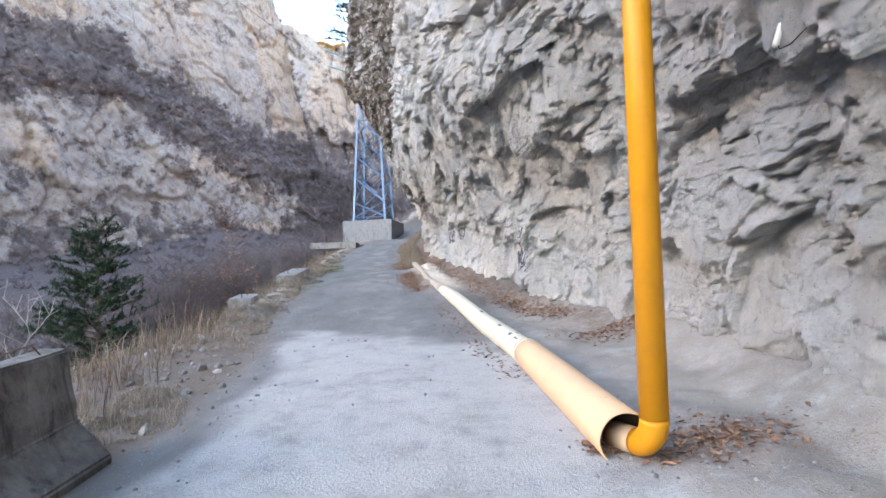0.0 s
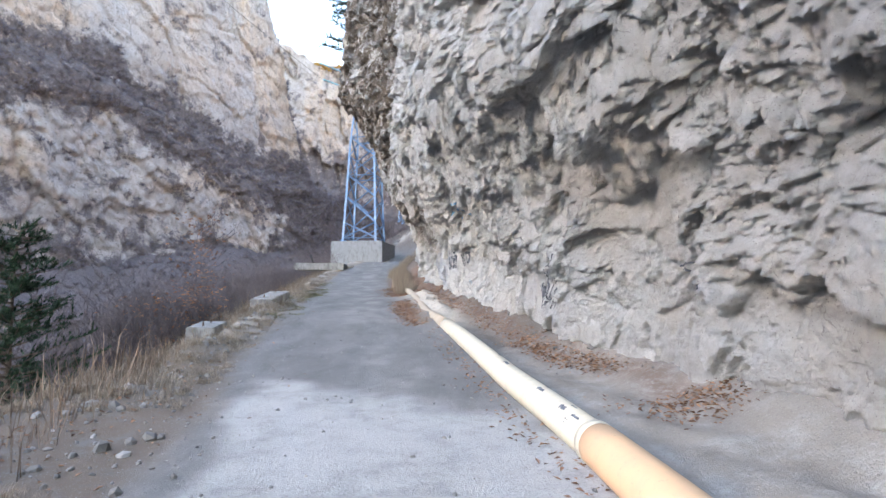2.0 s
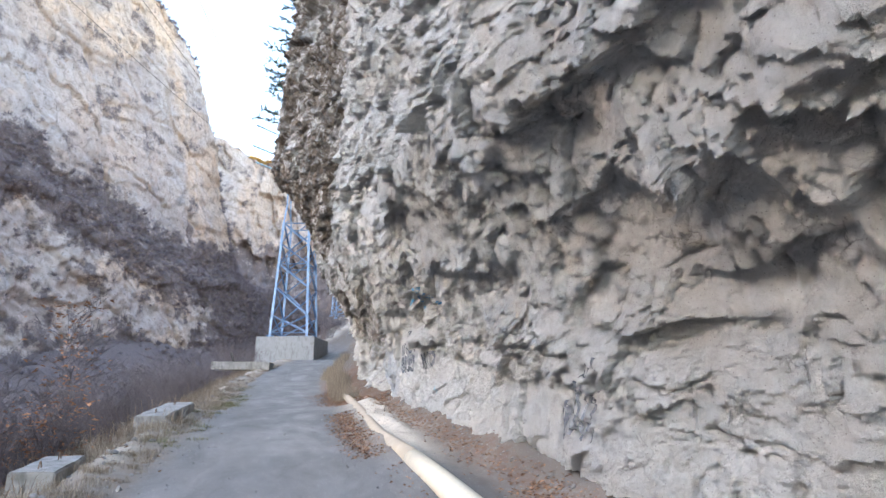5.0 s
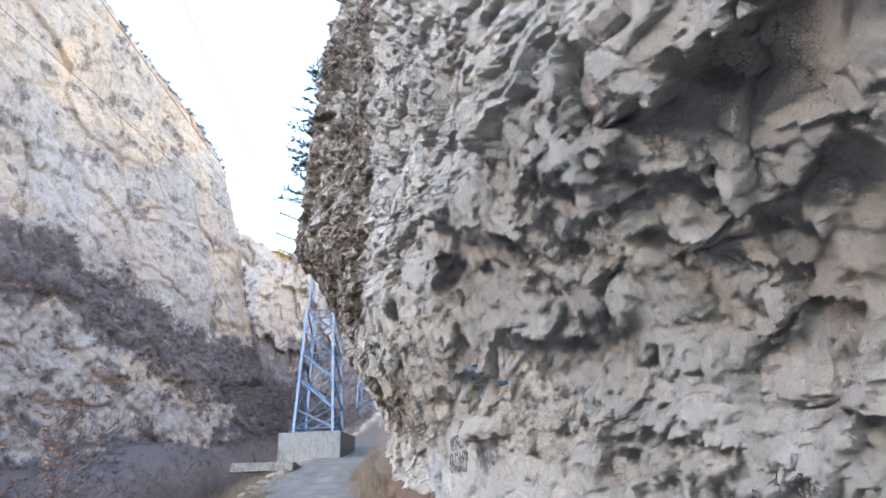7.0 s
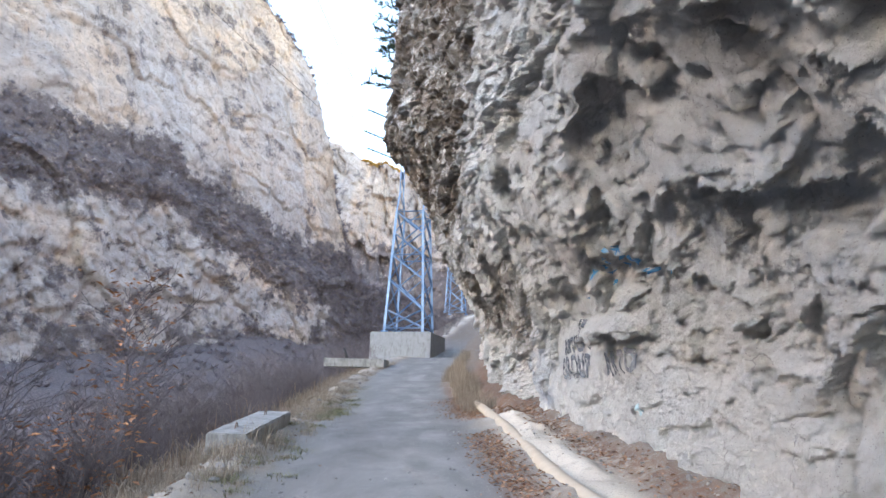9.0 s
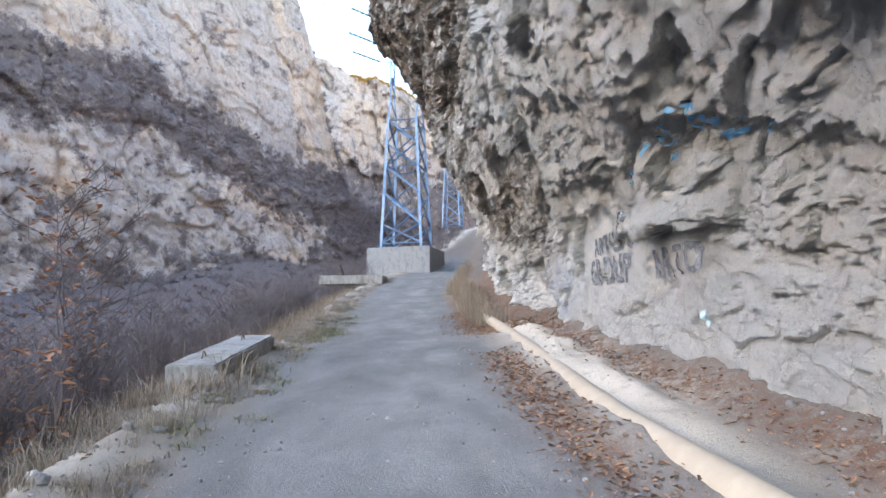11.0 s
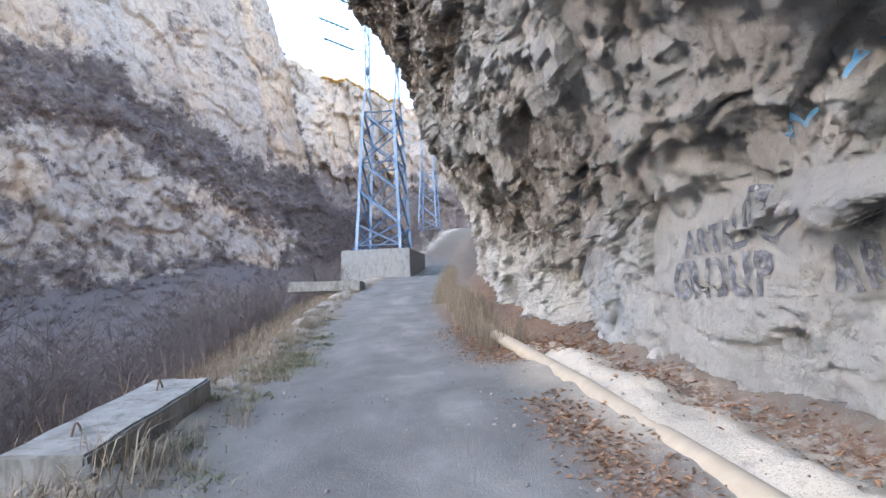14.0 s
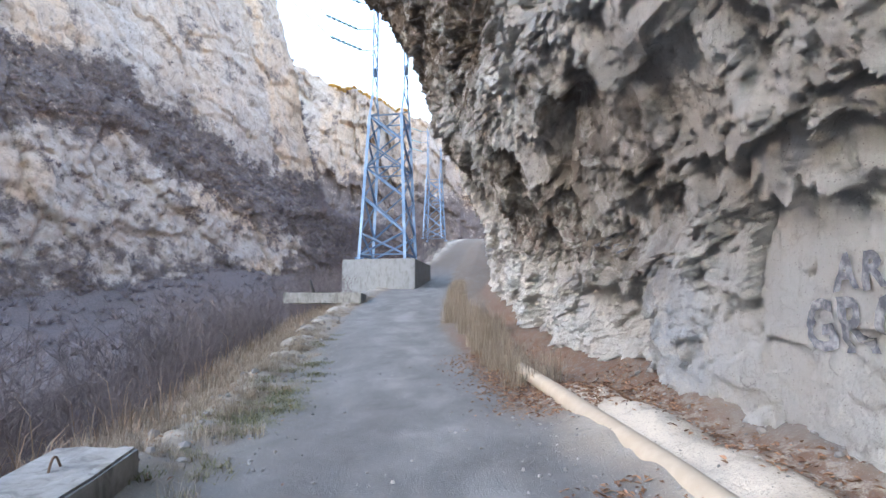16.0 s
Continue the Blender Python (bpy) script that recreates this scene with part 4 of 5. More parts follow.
inv = casing.matrix_world.inverted()


def pipe_point(y, lift):
    return inv @ Vector((float(np.interp(y, PIPE_Y, PIPE_X)), y, float(track(y)) + lift))


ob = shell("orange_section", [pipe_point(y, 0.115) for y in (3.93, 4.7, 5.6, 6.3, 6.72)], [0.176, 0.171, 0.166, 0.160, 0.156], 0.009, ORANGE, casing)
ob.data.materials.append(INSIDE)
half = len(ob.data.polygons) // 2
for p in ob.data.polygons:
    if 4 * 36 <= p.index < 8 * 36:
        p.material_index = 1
tagged(ob, "faded orange open-ended section")
ys = [6.70, 7.5, 8.3, 9.2, 10, 11, 12, 12.9, 14, 15, 16, 17, 18, 19, 20, 21, 22.2, 23.2, 24.2, 24.9]
lifts = [0.11, 0.11, 0.105, 0.10, 0.10, 0.095, 0.09, 0.09, 0.09, 0.07, 0.06, 0.055, 0.06, 0.065, 0.075, 0.085, 0.10, 0.12, 0.13, 0.13]
tagged(tube("cream_section", [pipe_point(y, q) for y, q in zip(ys[:9], lifts[:9])], [0.142] * 8 + [0.138], 32, CREAM, casing), "chalky cream section with dark paint smears")
tagged(tube("sandy_section", [pipe_point(y, q) for y, q in zip(ys[8:], lifts[8:])], [0.138, 0.132, 0.122] + [0.115] * 5 + [0.11, 0.10, 0.095, 0.09], 32, SANDY, casing), "sand-crusted section partly buried in sand")
tube("collar", [pipe_point(6.66, 0.113), pipe_point(6.76, 0.112)], 0.159, 36, CREAM, casing)


def pipe_mark(y, turn, length, width):
    """A smear of old paint that follows the curve of the pipe."""
    verts, faces = [], []
    for k in range(5):
        for s in range(4):
            p = pipe_point(y + length * (k / 4 - 0.5) + 0.01 * s, 0.108)
            a = turn + width * (s / 3 - 0.5) + 0.12 * math.sin(3 * k)
            verts.append(p + Vector((math.sin(a), 0, math.cos(a))) * 0.146)
    for k in range(4):
        for s in range(3):
            i = 4 * k + s
            faces.append((i, i + 1, i + 5, i + 4))
    soup("paint_smear", verts, faces, BLACK_PAINT, casing, True)


for y, turn, length, width in ((6.95, -0.5, 0.14, 0.18), (7.02, -0.95, 0.08, 0.35), (7.2, 0.1, 0.10, 0.12), (7.25, -0.45, 0.12, 0.3), (7.9, -0.3, 0.16, 0.25), (8.0, 0.35, 0.1, 0.2), (9.3, -0.1, 0.2, 0.25), (9.9, 0.2, 0.15, 0.15)):
    pipe_mark(y, turn, length, width)

spot = on_cliff(4.0, 3.06, 0.0)
stub = empty("drain_stub", pose(*spot), "short white plastic drain stub sticking out of rock", "pipe stub")
tube("pipe_piece", [(0.10, 0, 0.10), (0.0, -0.01, 0.06), (-0.05, -0.02, -0.08)], 0.022, 14, PLASTIC, stub)
tube("wire", [(-0.04, -0.02, -0.06), (-0.04, -0.05, -0.11), (0.0, -0.10, -0.10), (0.10, -0.13, 0.0)], 0.004, 6, DARK_IRON, stub)


# ---- concrete pieces along the outer edge ----
def lifting_loop(parent, x, y, z):
    pts = [(x + 0.0, y - 0.07 + 0.14 * k / 8, z - 0.02 + 0.10 * math.sin(math.pi * k / 8)) for k in range(9)]
    return tube("lifting_loop", pts, 0.008, 8, IRON, parent)


def slab(place, size, turn, pitch, label, seed, loops=()):
    ob = empty("concrete_slab", pose(place[0], place[1], place[2], pitch, 0, turn), label, "concrete slab", "slabs along the track edge")
    bm = bmesh.new()
    rough_block(bm, size, seed, 0.014, 7, 0.018)
    part("body", bm, CONCRETE, ob)
    for x, y in loops:
        lifting_loop(ob, x, y, size[2])
    return ob


slab((-4.67, 18.85, 1.32), (0.56, 2.2, 0.56), 2, 6.5, "weathered concrete slab with two iron lifting loops", 1, ((-0.02, -0.65), (-0.02, 0.65)))
slab((-4.62, 14.15, 0.90), (0.50, 1.4, 0.36), 10, 3, "weathered concrete slab lying along the grassy edge", 2, ((0, -0.4), (0, 0.4)))
slab((-7.2, 39.5, 3.62), (2.9, 2.0, 0.40), 2, 1, "wide flat concrete cover slab beside the track", 3)
slab((-5.25, 30.3, 2.35), (0.42, 1.7, 0.22), 6, 5, "small broken concrete slab in dry grass", 4)
slab((-5.75, 34.4, 2.72), (0.8, 1.1, 0.22), -20, 5, "broken concrete slab piece in dry grass", 6)
post = empty("iron_post", pose(-7.7, 39.6, 4.02), "short dark iron post leaning on a slab", "post")
tube("rod", [(0, 0, -0.05), (-0.22, 0.05, 0.55)], 0.06, 10, DARK_IRON, post)
tube("foot_bar", [(-0.1, 0, 0.03), (0.55, 0.05, 0.03)], 0.04, 8, DARK_IRON, post)

barrier = empty("concrete_barrier", pose(-2.56, 2.7, at_height(-2.5, 2.7) - 0.03, 4.5, 0, -1), "stained concrete road barrier with sloping foot", "barrier")
bm = bmesh.new()
profile = [(-0.36, 0), (0.36, 0), (0.36, 0.09), (0.15, 0.32), (0.10, 0.80), (-0.10, 0.80), (-0.15, 0.32), (-0.36, 0.09)]
ring_a = [bm.verts.new((x, -1.5, z)) for x, z in profile]
f = bm.faces.new(ring_a)
grown = bmesh.ops.extrude_face_region(bm, geom=[f])
bmesh.ops.translate(bm, verts=[v for v in grown["geom"] if isinstance(v, bmesh.types.BMVert)], vec=(0, 3.0, 0))
bmesh.ops.recalc_face_normals(bm, faces=bm.faces[:])
bmesh.ops.bevel(bm, geom=bm.edges[:], offset=0.015, segments=2, affect="EDGES")
bmesh.ops.subdivide_edges(bm, edges=[e for e in bm.edges if e.calc_length() > 0.25], cuts=8, use_grid_fill=True)
for v in bm.verts:
    v.co += 0.014 * noise.noise_vector(v.co * 4) + 0.007 * noise.noise_vector(v.co * 14)
part("body", bm, CONCRETE_DARK, barrier)
tube("rebar", [(0.02, 0.9, 0.78), (0.03, 1.0, 0.86), (0.06, 1.2, 0.88), (0.05, 1.3, 0.79)], 0.005, 8, IRON, barrier)

# ---- power line ----
pedestal = empty("concrete_pedestal", pose(-5.8, 49.3, 4.35, 0, 0, -10), "large pale concrete footing under the pylon", "pedestal")
bm = bmesh.new()
rough_block(bm, (3.95, 3.95, 1.88), 5, 0.02, 5, 0.03)
part("block", bm, CONCRETE_PALE, pedestal)


def bar(name, a, b, size, parent):
    """A steel angle between two places."""
    a, b = Vector(a), Vector(b)
    d = (b - a).normalized()
    u = d.orthogonal().normalized() if abs(d.z) < 0.9 else (Vector((1, 0, 0)) - d * d.x).normalized()
    w = d.cross(u)
    t = size * 0.16
    prof = [(0, 0), (size, 0), (size, t), (t, t), (t, size), (0, size)]
    verts = [p + u * (x - size / 2) + w * (y - size / 2) for p in (a, b) for x, y in prof]
    faces = [(k, (k + 1) % 6, (k + 1) % 6 + 6, k + 6) for k in range(6)] + [(5, 4, 3, 2, 1, 0), (6, 7, 8, 9, 10, 11)]
    return soup(name, verts, faces, STEEL, parent)


def pylon(place, turn):
    ob = empty("lattice_pylon", pose(*place, 0, 0, turn), "blue-grey steel lattice power pylon on a concrete footing", "pylon", "pylons along the gorge")
    def half(z):
        return 1.28 - 0.36 * min(z, 8.2) / 8.2
    def corner(sx, sy, z):
        return Vector((sx * half(z), sy * half(z) * (1.0 if z < 8.2 else 0.45 + 0.55 * max(0, 1 - (z - 8.2) / 1.5)), z))
    for sx in (-1, 1):
        tall = 15.6 if sx < 0 else 12.8
        for sy in (-1, 1):
            bar("leg", corner(sx, sy, 0), corner(sx, sy, 8.2), 0.16, ob)
            bar("upper_leg", corner(sx, sy, 8.2), corner(sx, sy, 9.7), 0.11, ob)
            bar("mast", corner(sx, sy, 9.7), corner(sx, sy, tall), 0.09, ob)
            bar("foot_plate", corner(sx, sy, 0) + Vector((-0.25 * sx, 0, 0.05)), corner(sx, sy, 0) + Vector((0.25 * sx, 0, 0.05)), 0.2, ob)
        z = 8.2
        flip = 1
        while z < tall - 0.7:
            bar("lacing", corner(sx, -flip, z), corner(sx, flip, z + 0.7), 0.05, ob)
            z, flip = z + 0.7, -flip
        bm = bmesh.new()
        bmesh.ops.create_cube(bm, size=1, matrix=Matrix.LocRotScale((sx * half(11), 0, 11.1), None, (0.06, 0.55, 0.5)))
        bmesh.ops.bevel(bm, geom=[e for e in bm.edges if abs((e.verts[0].co - e.verts[1].co).x) > 0.03], offset=0.14, segments=1, affect="EDGES")
        part("gusset_plate", bm, STEEL, ob)
    levels = (0.35, 1.55, 3.5, 5.2, 6.7, 8.2)
    for a, b in zip(levels[:-1], levels[1:]):
        for s in (-1, 1):
            size = 0.13 if b < 4 else 0.10
            if a in (0.35, 5.2):
                bar("brace", corner(-1, s, b if a > 1 else a), corner(1, s, a if a > 1 else b), size, ob)
                bar("brace", corner(-1, s, a if a > 1 else b), corner(1, s, b if a > 1 else a), size, ob)
            else:
                bar("brace", corner(-s, s, a), corner(s, s, b), size, ob)
                bar("brace", corner(0, s, (a + b) / 2), corner(-s, s, b), 0.08, ob)
            bar("brace", corner(s, -1, a), corner(s, 1, b), 0.09, ob)
            bar("brace", corner(s, 1, a), corner(s, -1, b), 0.09, ob)
    for z in (0.35, 5.2, 8.2):
        for s in (-1, 1):
            bar("girt", corner(-1, s, z), corner(1, s, z), 0.09, ob)
            bar("girt", corner(s, -1, z), corner(s, 1, z), 0.09, ob)
    for z, out in ((12.3, 1.3), (13.6, 1.9), (15.2, 1.6)):
        verts, faces = [], []
        pts = [(-0.95 - out * 0.5 - 0.11 * k, -0.5 - 0.13 * k, z + 0.015 * k) for k in range(13)]
        tube_geometry(pts, [0.09 if k % 2 else 0.035 for k in range(13)], 10, verts, faces)
        tagged(soup("insulator", verts, faces, GLASS, ob, True), "pale blue glass insulator string")
        bar("link", (-0.9, -0.2, z), pts[0], 0.04, ob)
    return ob


first = pylon((-5.8, 49.3, 6.22), -10)
copy_thing(first, pose(-4.6, 98, 14.3, 0, 0, -12))


def cable(a, b, sag):
    pts = [Vector(a).lerp(Vector(b), k / 24) - Vector((0, 0, sag * 4 * (k / 24) * (1 - k / 24))) for k in range(25)]
    return tagged(tube("power_cable", pts, 0.012, 5, DARK_IRON), "thin dark overhead power cable", "cable", "power cables")


cable((-9.1, 47.6, 18.7), (-34, -20, 34), 3.0)
cable((-9.4, 47.6, 20.0), (-26, -20, 40), 3.0)
cable((-9.2, 47.6, 21.6), (-18, -20, 46), 3.0)
cable((-7.0, 49.6, 18.6), (-6.2, 97.6, 26.5), 1.0)
cable((-4.9, 49.6, 18.6), (-3.8, 97.6, 26.5), 1.0)


# ---- plants ----
def bare_shrub(seed, tall, spread, stems, bark, label):
    rng = random.Random(seed)
    verts, faces, tv, tf = [], [], [], []
    for _ in range(stems):
        a, lean_out = rng.uniform(0, 6.283), rng.uniform(0.15, 1.0) * spread
        h = tall * rng.uniform(0.55, 1.0)
        base = Vector((rng.uniform(-0.18, 0.18), rng.uniform(-0.18, 0.18), -0.15))
        tip = Vector((lean_out * math.cos(a), lean_out * math.sin(a), h))
        pts = [base.lerp(tip, k / 5) + Vector((rng.uniform(-1, 1), rng.uniform(-1, 1), 0)) * 0.06 * k / 3 + Vector((0, 0, 0.10 * h * math.sin(math.pi * k / 5))) for k in range(6)]
        r = rng.uniform(0.009, 0.016)
        tube_geometry(pts, [r * (1 - 0.15 * k) for k in range(6)], 4, verts, faces, False)
        for _ in range(rng.randint(6, 9)):
            k = rng.uniform(1.2, 4.9)
            p = pts[int(k)].lerp(pts[int(k) + 1], k % 1)
            b = rng.uniform(0, 6.283)
            d = Vector((math.cos(b), math.sin(b), rng.uniform(0.3, 1.3))).normalized()
            n = rng.uniform(0.35, 0.75) * tall * 0.42
            mid = p + d * n * 0.5 + Vector((0, 0, 0.04))
            end = p + d * n + Vector((0, 0, rng.uniform(0.0, 0.15)))
            tube_geometry([p, mid, end], [0.0065, 0.005, 0.0035], 3, verts, faces, False)
            for _ in range(4):
                q = p.lerp(end, rng.uniform(0.3, 1.0))
                e = (d + Vector((rng.uniform(-1, 1), rng.uniform(-1, 1), rng.uniform(-0.4, 1)))).normalized()
                tube_geometry([q, q + e * rng.uniform(0.12, 0.34)], [0.0045, 0.0028], 3, tv, tf, False)
    ob = soup("bare_shrub", verts, faces, bark)
    tagged(soup("brushwood", tv, tf, bark, ob), kind="stuff")
    return tagged(ob, label, "shrub", "bare shrubs on the slope")


def place_copies(kinds, spots, sink=0.05):
    used = set()
    for k, (x, y, s, turn) in enumerate(spots):
        kind = kinds[k % len(kinds)]
        m = pose(x, y, at_height(x, y) - sink, 0, 0, turn)
        ob = kind if kind.name not in used else copy_thing(kind, m)
        used.add(kind.name)
        ob.matrix_basis = m @ Matrix.Diagonal((s, s, s, 1))


rng = random.Random(7)
shrubs = [bare_shrub(s, t, w, n, BARK, "leafless grey-brown shrub on the steep bank") for s, t, w, n in ((1, 2.3, 1.2, 12), (2, 1.8, 1.3, 13), (3, 2.8, 1.1, 11), (4, 1.4, 1.0, 12))]
spots = []
for k in range(250):
    y = rng.uniform(9, 62) if k % 3 else rng.uniform(12, 34)
    out = 1.9 + abs(rng.gauss(0, 1)) * (3.0 + 0.12 * y)
    x = float(np.interp(y, EDGE_Y, EDGE_X)) - out
    if math.hypot(x + 6.2, y - 11) < 1.6 or math.hypot(x + 5.8, y - 49.3) < 3.2 or math.hypot(x + 7.2, y - 39.5) < 2.2:
        continue
    spots.append((x, y, rng.uniform(0.55, 1.1) * (0.42 + 0.68 * min(1, (out - 1.5) / 4.0)) * (0.88 + 0.011 * y), rng.uniform(0, 360)))
spots += [(-4.3, 56.5, 0.8, 40), (-5.0, 58, 1.0, 100), (-3.9, 60, 0.9, 200), (-4.6, 62, 1.1, 300), (-3.4, 65, 1.0, 20)]
place_copies(shrubs, spots)
pale_kind = bare_shrub(9, 1.5, 1.0, 4, PALE_BARK, "pale leafless sapling branches beside the barrier")
place_copies([pale_kind], [(-3.6, 4.9, 0.9, 30)])


def blades(tall, count, lie, width, r):
    """One tuft: rows of five places for every blade."""
    rows = []
    for _ in range(count):
        a, h = r.uniform(0, 6.283), tall * r.uniform(0.35, 1.0)
        o = np.array([r.gauss(0, 0.10), r.gauss(0, 0.10), -0.03])
        d = np.array([math.cos(a), math.sin(a), 0]) * h * lie * r.uniform(0.3, 1.3)
        w = np.array([-math.sin(a), math.cos(a), 0]) * width * r.uniform(0.6, 1.3)
        m, e = o + d * 0.4 + [0, 0, h * 0.6], o + d * 1.2 + [0, 0, h * r.uniform(0.55, 1.0)]
        rows += [o - w, o + w, m - w * 0.8, m + w * 0.8, e]
    return np.array(rows)


def meadow(name, spots, kinds, material, label):
    """Many tufts on the ground as one mesh."""
    xy = np.array([(x, y) for x, y, _, _ in spots])
    zs = height(xy[:, 0], xy[:, 1])
    verts, faces = [], []
    for k, ((x, y, s, turn), z) in enumerate(zip(spots, zs)):
        shape = kinds[k % len(kinds)] * s
        c, q = math.cos(turn), math.sin(turn)
        i = len(verts)
        verts += np.column_stack([x + c * shape[:, 0] - q * shape[:, 1], y + q * shape[:, 0] + c * shape[:, 1], z + shape[:, 2]]).tolist()
        for b in range(i, i + len(shape), 5):
            faces += [(b, b + 1, b + 3, b + 2), (b + 2, b + 3, b + 4)]
    return tagged(soup(name, verts, faces, material), label, "grass", kind="stuff")


straw = [blades(t, n, l, w, rng) for t, n, l, w in ((0.24, 90, 0.9, 0.003), (0.16, 110, 1.2, 0.003), (0.34, 60, 0.7, 0.003), (0.12, 120, 1.4, 0.0035))]
spots = []
for k in range(520):
    y = rng.uniform(3.5, 40)
    x = float(np.interp(y, EDGE_Y, EDGE_X)) - (1.9 if y < 9 else 1.35 if y < 13 else 0.95) - abs(rng.gauss(0, 0.8))
    if (abs(x + 4.65) < 0.40 and 17.3 < y < 20.1) or (abs(x + 4.62) < 0.40 and 13.3 < y < 15) or (abs(x + 2.56) < 0.5 and y < 4.4):
        continue
    spots.append((x, y, rng.uniform(0.6, 1.5), rng.uniform(0, 6.3)))
for x, y in ((-4.28, 17.5), (-4.25, 17.8), (-4.3, 17.2), (-4.5, 17.2), (-4.2, 18.2), (-4.75, 17.2), (-4.27, 18.6), (-4.6, 17.1)):
    spots.append((x, y, 1.5, rng.uniform(0, 6.3)))
for k in range(330):
    y = rng.uniform(9, 42)
    x = float(np.interp(y, EDGE_Y, EDGE_X)) - rng.uniform(0.05, 1.05)
    if (abs(x + 4.65) < 0.42 and 17.3 < y < 20.2) or (abs(x + 4.62) < 0.40 and 13.3 < y < 15):
        continue
    spots.append((x, y, rng.uniform(0.35, 0.75), rng.uniform(0, 6.3)))
for k in range(75):
    spots.append((rng.gauss(-2.75, 0.28), rng.gauss(5.1, 0.45), rng.uniform(0.4, 0.8), rng.uniform(0, 6.3)))
for k in range(620):
    y = rng.uniform(8, 30)
    x = float(np.interp(y, EDGE_Y, EDGE_X)) - rng.uniform(0.35, 1.9)
    if (abs(x + 4.65) < 0.42 and 17.3 < y < 20.2) or (abs(x + 4.62) < 0.40 and 13.3 < y < 15):
        continue
    spots.append((x, y, rng.uniform(0.4, 0.95), rng.uniform(0, 6.3)))
meadow("dry_grass", spots, straw, STRAW, "matted dry straw-coloured grass along the verge")
reeds = [blades(t, n, 0.35, 0.0035, rng) for t, n in ((0.75, 100), (0.6, 120), (0.9, 80))]
spots = [(float(np.interp(y, RIGHT_Y, RIGHT_X)) + rng.uniform(0.3, 0.95) + 0.2, y, rng.uniform(0.45, 1.0), rng.uniform(0, 6.3)) for y in [rng.uniform(23.8, 33) for _ in range(80)] + [rng.uniform(33, 46) for _ in range(46)]]
meadow("tall_dry_grass", spots, reeds, STRAW, "tall dry brown grass clump at the cliff foot")
stalks = [blades(t, n, 0.7, 0.0035, rng) for t, n in ((0.5, 16), (0.35, 22), (0.7, 12))]
spots = []
for k in range(420):
    y = rng.uniform(5, 44)
    x = float(np.interp(y, EDGE_Y, EDGE_X)) - 1.1 - abs(rng.gauss(0, 1.1))
    if not ((abs(x + 4.67) < 0.40 and 17.6 < y < 20.1) or (abs(x + 4.62) < 0.40 and 13.3 < y < 15)):
        spots.append((x, y, rng.uniform(0.6, 1.5), rng.uniform(0, 6.3)))
meadow("dead_weeds", spots, stalks, STALKS, "dead brown weed stalks on the outer bank")
low_green = [blades(0.09, 120, 1.4, 0.004, rng) for _ in range(2)]
spots = [(float(np.interp(y, EDGE_Y, EDGE_X)) - rng.uniform(-0.15, 0.55), y, rng.uniform(0.7, 1.4), rng.uniform(0, 6.3)) for y in [rng.gauss(22.6, 1.2) for _ in range(44)] + [rng.gauss(17, 0.8) for _ in range(10)] + [rng.gauss(27, 2) for _ in range(14)]]
meadow("low_weeds", spots, low_green, GREENS, "low green-yellow weeds on the track edge")


def leaves_on(name, points, size, material, seed, parent=None):
    """Many small curled leaves, each a bent pair of faces."""
    r = random.Random(seed)
    verts, faces = [], []
    for p in points:
        a, s, tip = r.uniform(0, 6.283), size * r.uniform(0.6, 1.3), r.uniform(-0.5, 0.5)
        u = Vector((math.cos(a), math.sin(a), tip))
        w = Vector((-math.sin(a), math.cos(a), r.uniform(-0.5, 0.5)))
        p = Vector(p)
        i = len(verts)
        verts += [p - u * s, p + w * s * 0.45 + Vector((0, 0, 0.2 * s)), p + u * s, p - w * s * 0.45 + Vector((0, 0, 0.25 * s)), p + Vector((0, 0, -0.1 * s))]
        faces += [(i, i + 4, i + 1), (i + 1, i + 4, i + 2), (i + 2, i + 4, i + 3), (i + 3, i + 4, i)]
    return soup(name, verts, faces, material, parent)


def russet_bush(x, y, tall, seed):
    ob = bare_shrub(seed, tall, 0.5, 5, BARK, "small shrub still holding russet autumn leaves")
    r = random.Random(seed)
    pts = [(r.gauss(0, 0.33), r.gauss(0, 0.33), tall * r.uniform(0.2, 1.05)) for _ in range(260)]
    leaves_on("leaves", pts, 0.055, RUSSET, seed, ob)
    ob.matrix_basis = pose(x, y, at_height(x, y))
    ob["group"] = "russet shrubs"
    return ob


for x, y, tall, seed in ((-6.3, 18.0, 3.0, 31), (-5.7, 16.2, 1.1, 32), (-6.0, 15.0, 1.2, 33)):
    russet_bush(x, y, tall, seed)


def scatter(count, seed, pick):
    r = random.Random(seed)
    xy = np.array([pick(r) for _ in range(count)])
    return np.column_stack([xy, height(xy[:, 0], xy[:, 1]) + 0.012])


def along(lo, hi, line_y, line_x, offset, spread):
    def pick(r):
        y = r.uniform(lo, hi)
        return float(np.interp(y, line_y, line_x)) + offset + r.gauss(0, spread), y
    return pick


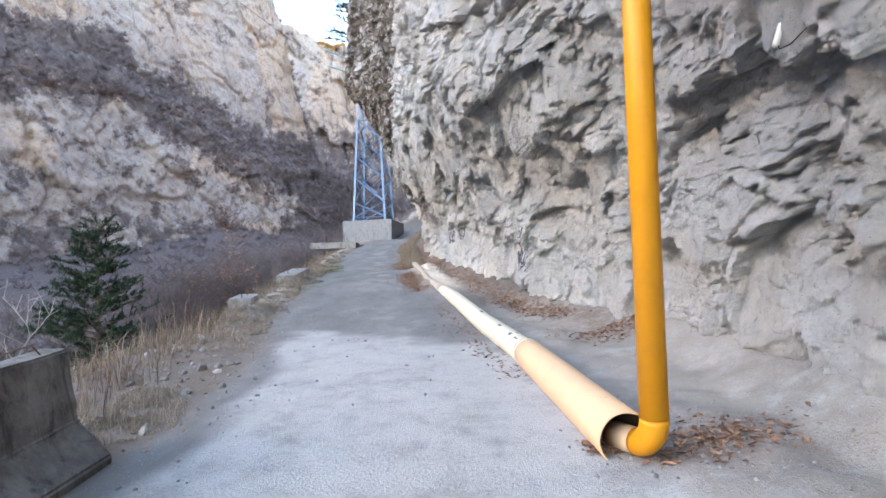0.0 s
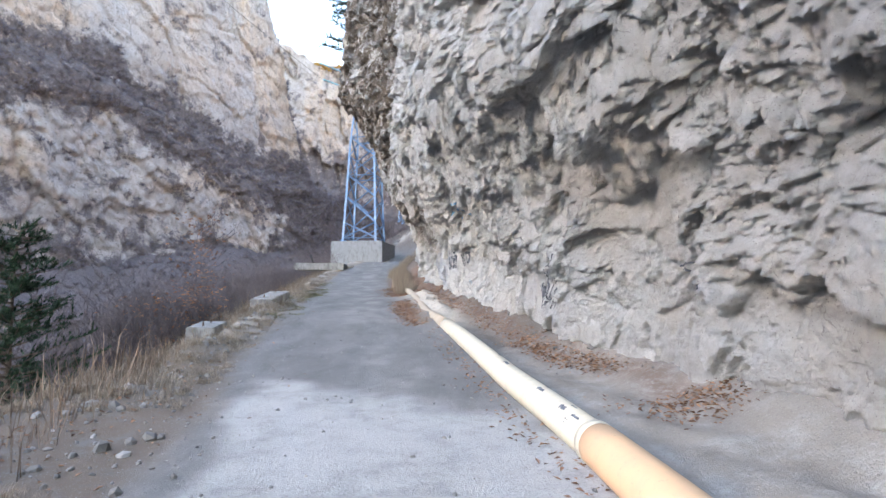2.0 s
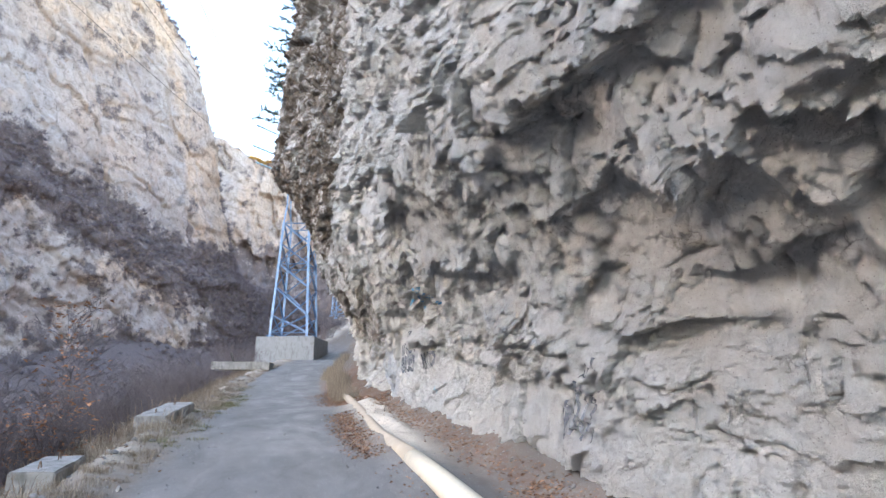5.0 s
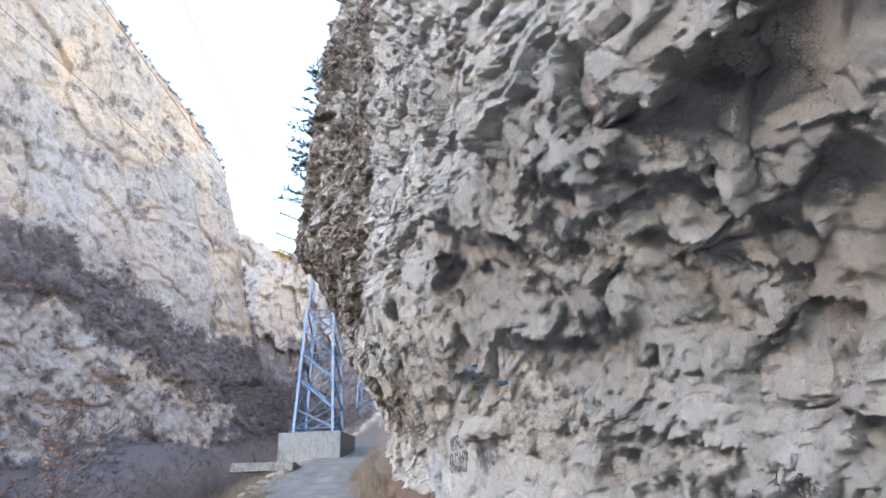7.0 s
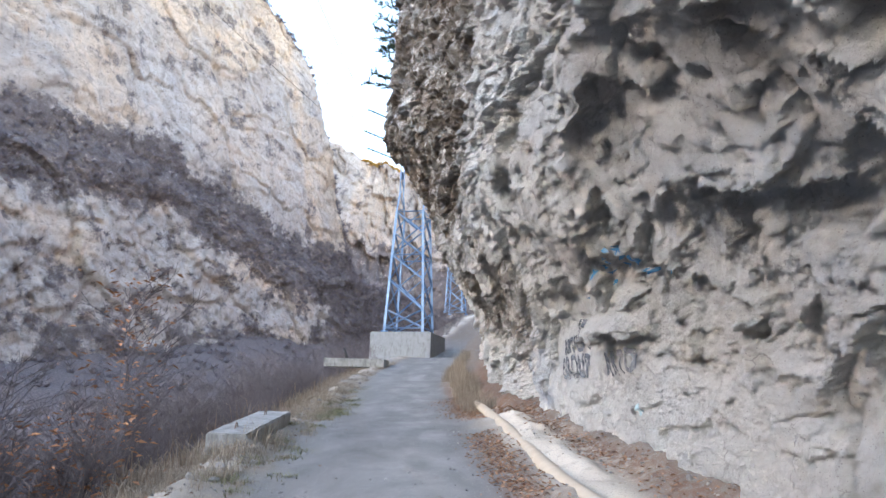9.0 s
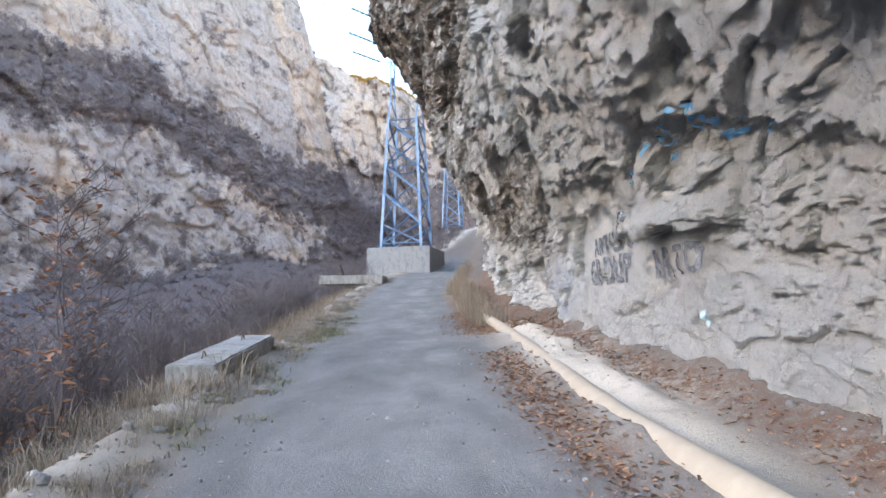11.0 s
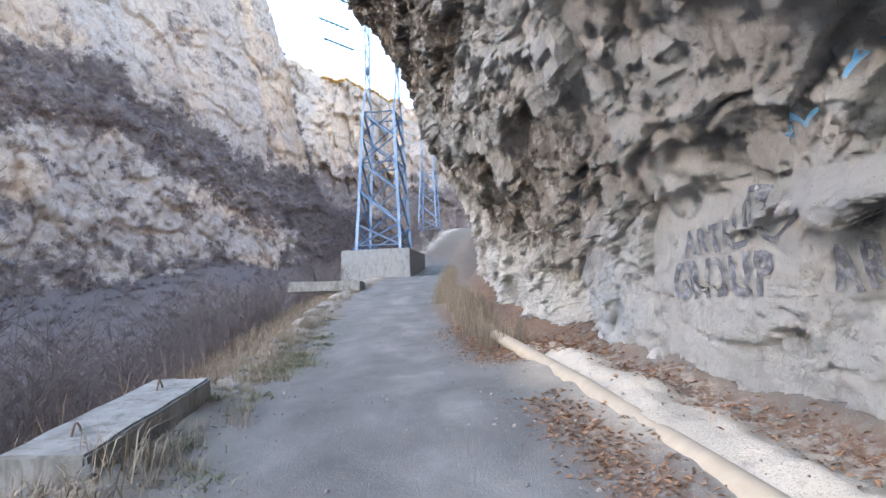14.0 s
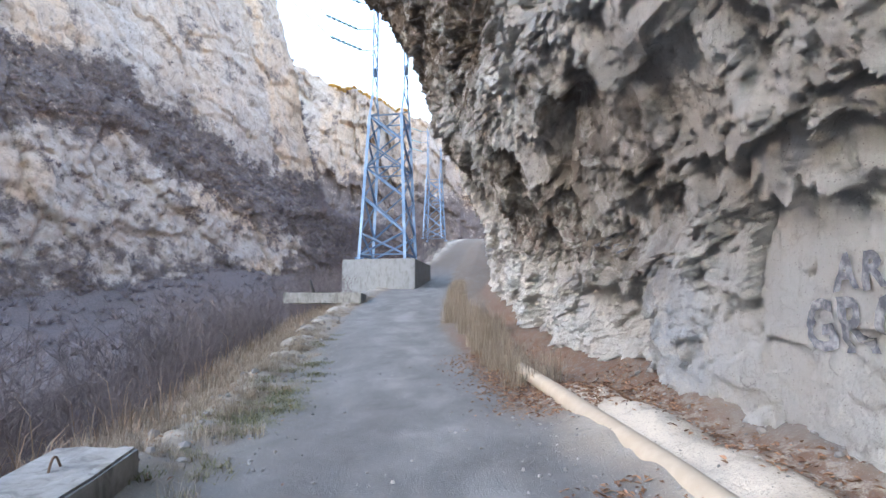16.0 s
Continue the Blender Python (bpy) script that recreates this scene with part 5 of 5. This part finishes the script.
litter_spots = np.concatenate([
    scatter(1500, 1, along(9.5, 24, FOOT_Y, FOOT_X, -0.32, 0.16)), scatter(1300, 2, along(14.5, 20.0, PIPE_Y, PIPE_X, -0.45, 0.15)),
    scatter(2600, 3, along(22, 27, RIGHT_Y, RIGHT_X, 0.75, 0.38)), scatter(420, 4, lambda r: (r.gauss(1.7, 0.28), r.gauss(4.1, 0.18))),
    scatter(450, 5, lambda r: (r.gauss(2.2, 0.35), r.gauss(7.9, 0.22))), scatter(500, 6, along(9.8, 12.5, FOOT_Y, FOOT_X, -0.30, 0.12)),
    scatter(260, 7, along(6, 14, PIPE_Y, PIPE_X, -0.30, 0.12)), scatter(160, 8, lambda r: (1.05 + r.gauss(0, 0.06), 4.0 + r.uniform(0, 0.25))),
    scatter(1200, 9, along(4, 26, EDGE_Y, EDGE_X, -1.3, 0.6)), scatter(500, 10, lambda r: (r.gauss(-0.55, 0.3), r.gauss(22.7, 0.5)))])
tagged(leaves_on("leaf_litter", litter_spots, 0.028, FALLEN, 41), "brown fallen leaves drifted along the cliff foot", "leaves", kind="stuff")


def pebbles(name, spots, low, high, seed, label):
    r = random.Random(seed)
    bm = bmesh.new()
    bmesh.ops.create_icosphere(bm, subdivisions=1, radius=1)
    shape = [v.co.copy() for v in bm.verts]
    tris = [tuple(v.index for v in f.verts) for f in bm.faces]
    bm.free()
    verts, faces = [], []
    for p in spots:
        s = low + (high - low) * r.random() ** 3
        m = Euler((r.uniform(0, 6), r.uniform(0, 6), r.uniform(0, 6))).to_matrix()
        k = Vector((s * r.uniform(0.7, 1.4), s * r.uniform(0.7, 1.3), s * r.uniform(0.5, 0.9)))
        i = len(verts)
        for v in shape:
            q = m @ Vector((v.x * k.x, v.y * k.y, v.z * k.z)) * r.uniform(0.85, 1.15)
            verts.append((p[0] + q.x, p[1] + q.y, p[2] - 0.012 + q.z * 0.8 + s * 0.2))
        faces += [tuple(i + q for q in f) for f in tris]
    return tagged(soup(name, verts, faces, STONES), label, "stones", kind="stuff")


gravel = np.concatenate([
    scatter(900, 51, lambda r: (r.uniform(-4.2, 1.0), r.uniform(5, 26))), scatter(1300, 52, along(3, 30, EDGE_Y, EDGE_X, -0.2, 0.4)),
    scatter(700, 53, along(9, 24, FOOT_Y, FOOT_X, -0.25, 0.2)), scatter(500, 54, along(14, 24, PIPE_Y, PIPE_X, -0.5, 0.3)), scatter(250, 55, lambda r: (r.gauss(1.6, 0.4), r.gauss(4.0, 0.4)))])
pebbles("gravel", gravel, 0.005, 0.022, 56, "small pale stones strewn over the track")
pebbles("rubble", np.concatenate([scatter(520, 57, along(4.6, 34, EDGE_Y, EDGE_X, -0.8, 0.35)), scatter(40, 58, along(10, 24, FOOT_Y, FOOT_X, -0.1, 0.1))]), 0.02, 0.07, 59, "fist-sized pale rubble along the edges")


def conifer(name, place, tall, seed, reach, label, tilt=0.0, bend=0.0, low=0.06, limbs=100, grain=1.0):
    r = random.Random(seed)
    ob = empty(name, pose(*place, 0, tilt, 0), label, "tree")
    trunk = [Vector((bend * (k / 6) ** 2 + 0.03 * r.uniform(-1, 1), 0.03 * r.uniform(-1, 1), tall * k / 6)) for k in range(7)]
    tube("trunk", trunk, [0.05 * tall / 3 * (1 - 0.14 * k) for k in range(7)], 8, PINE_BARK, ob)
    lv, lf, nv, nf = [], [], [], []
    for k in range(limbs):
        u = low + (0.97 - low) * (k + r.random()) / limbs
        p = trunk[min(5, int(u * 6))].lerp(trunk[min(6, int(u * 6) + 1)], (u * 6) % 1)
        a = r.uniform(0, 6.283)
        n = reach * (1.08 - u) ** 0.8 * r.uniform(0.55, 1.1)
        d = Vector((math.cos(a), math.sin(a), r.uniform(-0.05, 0.3)))
        pts = [p + d * n * q + Vector((0, 0, 0.12 * n * q * q)) for q in (0, 0.35, 0.7, 1)]
        tube_geometry(pts, [0.016, 0.012, 0.008, 0.004], 4, lv, lf, False)
        sprays = max(4, int(n * 14))
        for s in range(sprays):
            q = 0.25 + 0.75 * (s + r.random()) / sprays
            o = pts[0].lerp(pts[3], q)
            e = (d * 0.7 + Vector((r.uniform(-1, 1), r.uniform(-1, 1), r.uniform(-0.2, 0.6)))).normalized()
            size = r.uniform(0.10, 0.22) * grain
            for _ in range(int(46 / grain)):
                t = r.uniform(0, 1)
                c = o + e * size * t
                g = (e + 1.1 * Vector((r.uniform(-1, 1), r.uniform(-1, 1), r.uniform(-1, 1)))).normalized() * r.uniform(0.05, 0.09) * grain
                w = g.cross(Vector((0.3, 0.2, 1))).normalized() * 0.008 * grain
                i = len(nv)
                nv += [c - w, c + w, c + g]
                nf.append((i, i + 1, i + 2))
    soup("branchwork", lv, lf, PINE_BARK, ob)
    tagged(soup("crown", nv, nf, NEEDLES, ob), "uneven dark green needle crown")
    return ob


conifer("young_pine", (-6.2, 11.0, at_height(-6.2, 11.0) - 0.45), 3.5, 61, 1.6, "young dark green pine on the bank below the track", limbs=140)
conifer("young_pine", (-7.8, 8.6, at_height(-7.8, 8.6) - 0.1), 2.6, 62, 1.0, "small bushy pine on the bank below the track")
conifer("cliff_pine", (-3.9, 30.0, 10.9), 10.0, 63, 2.2, "sparse pine growing from the cliff edge", 0, -0.5, 0.2, 64, 1.35)
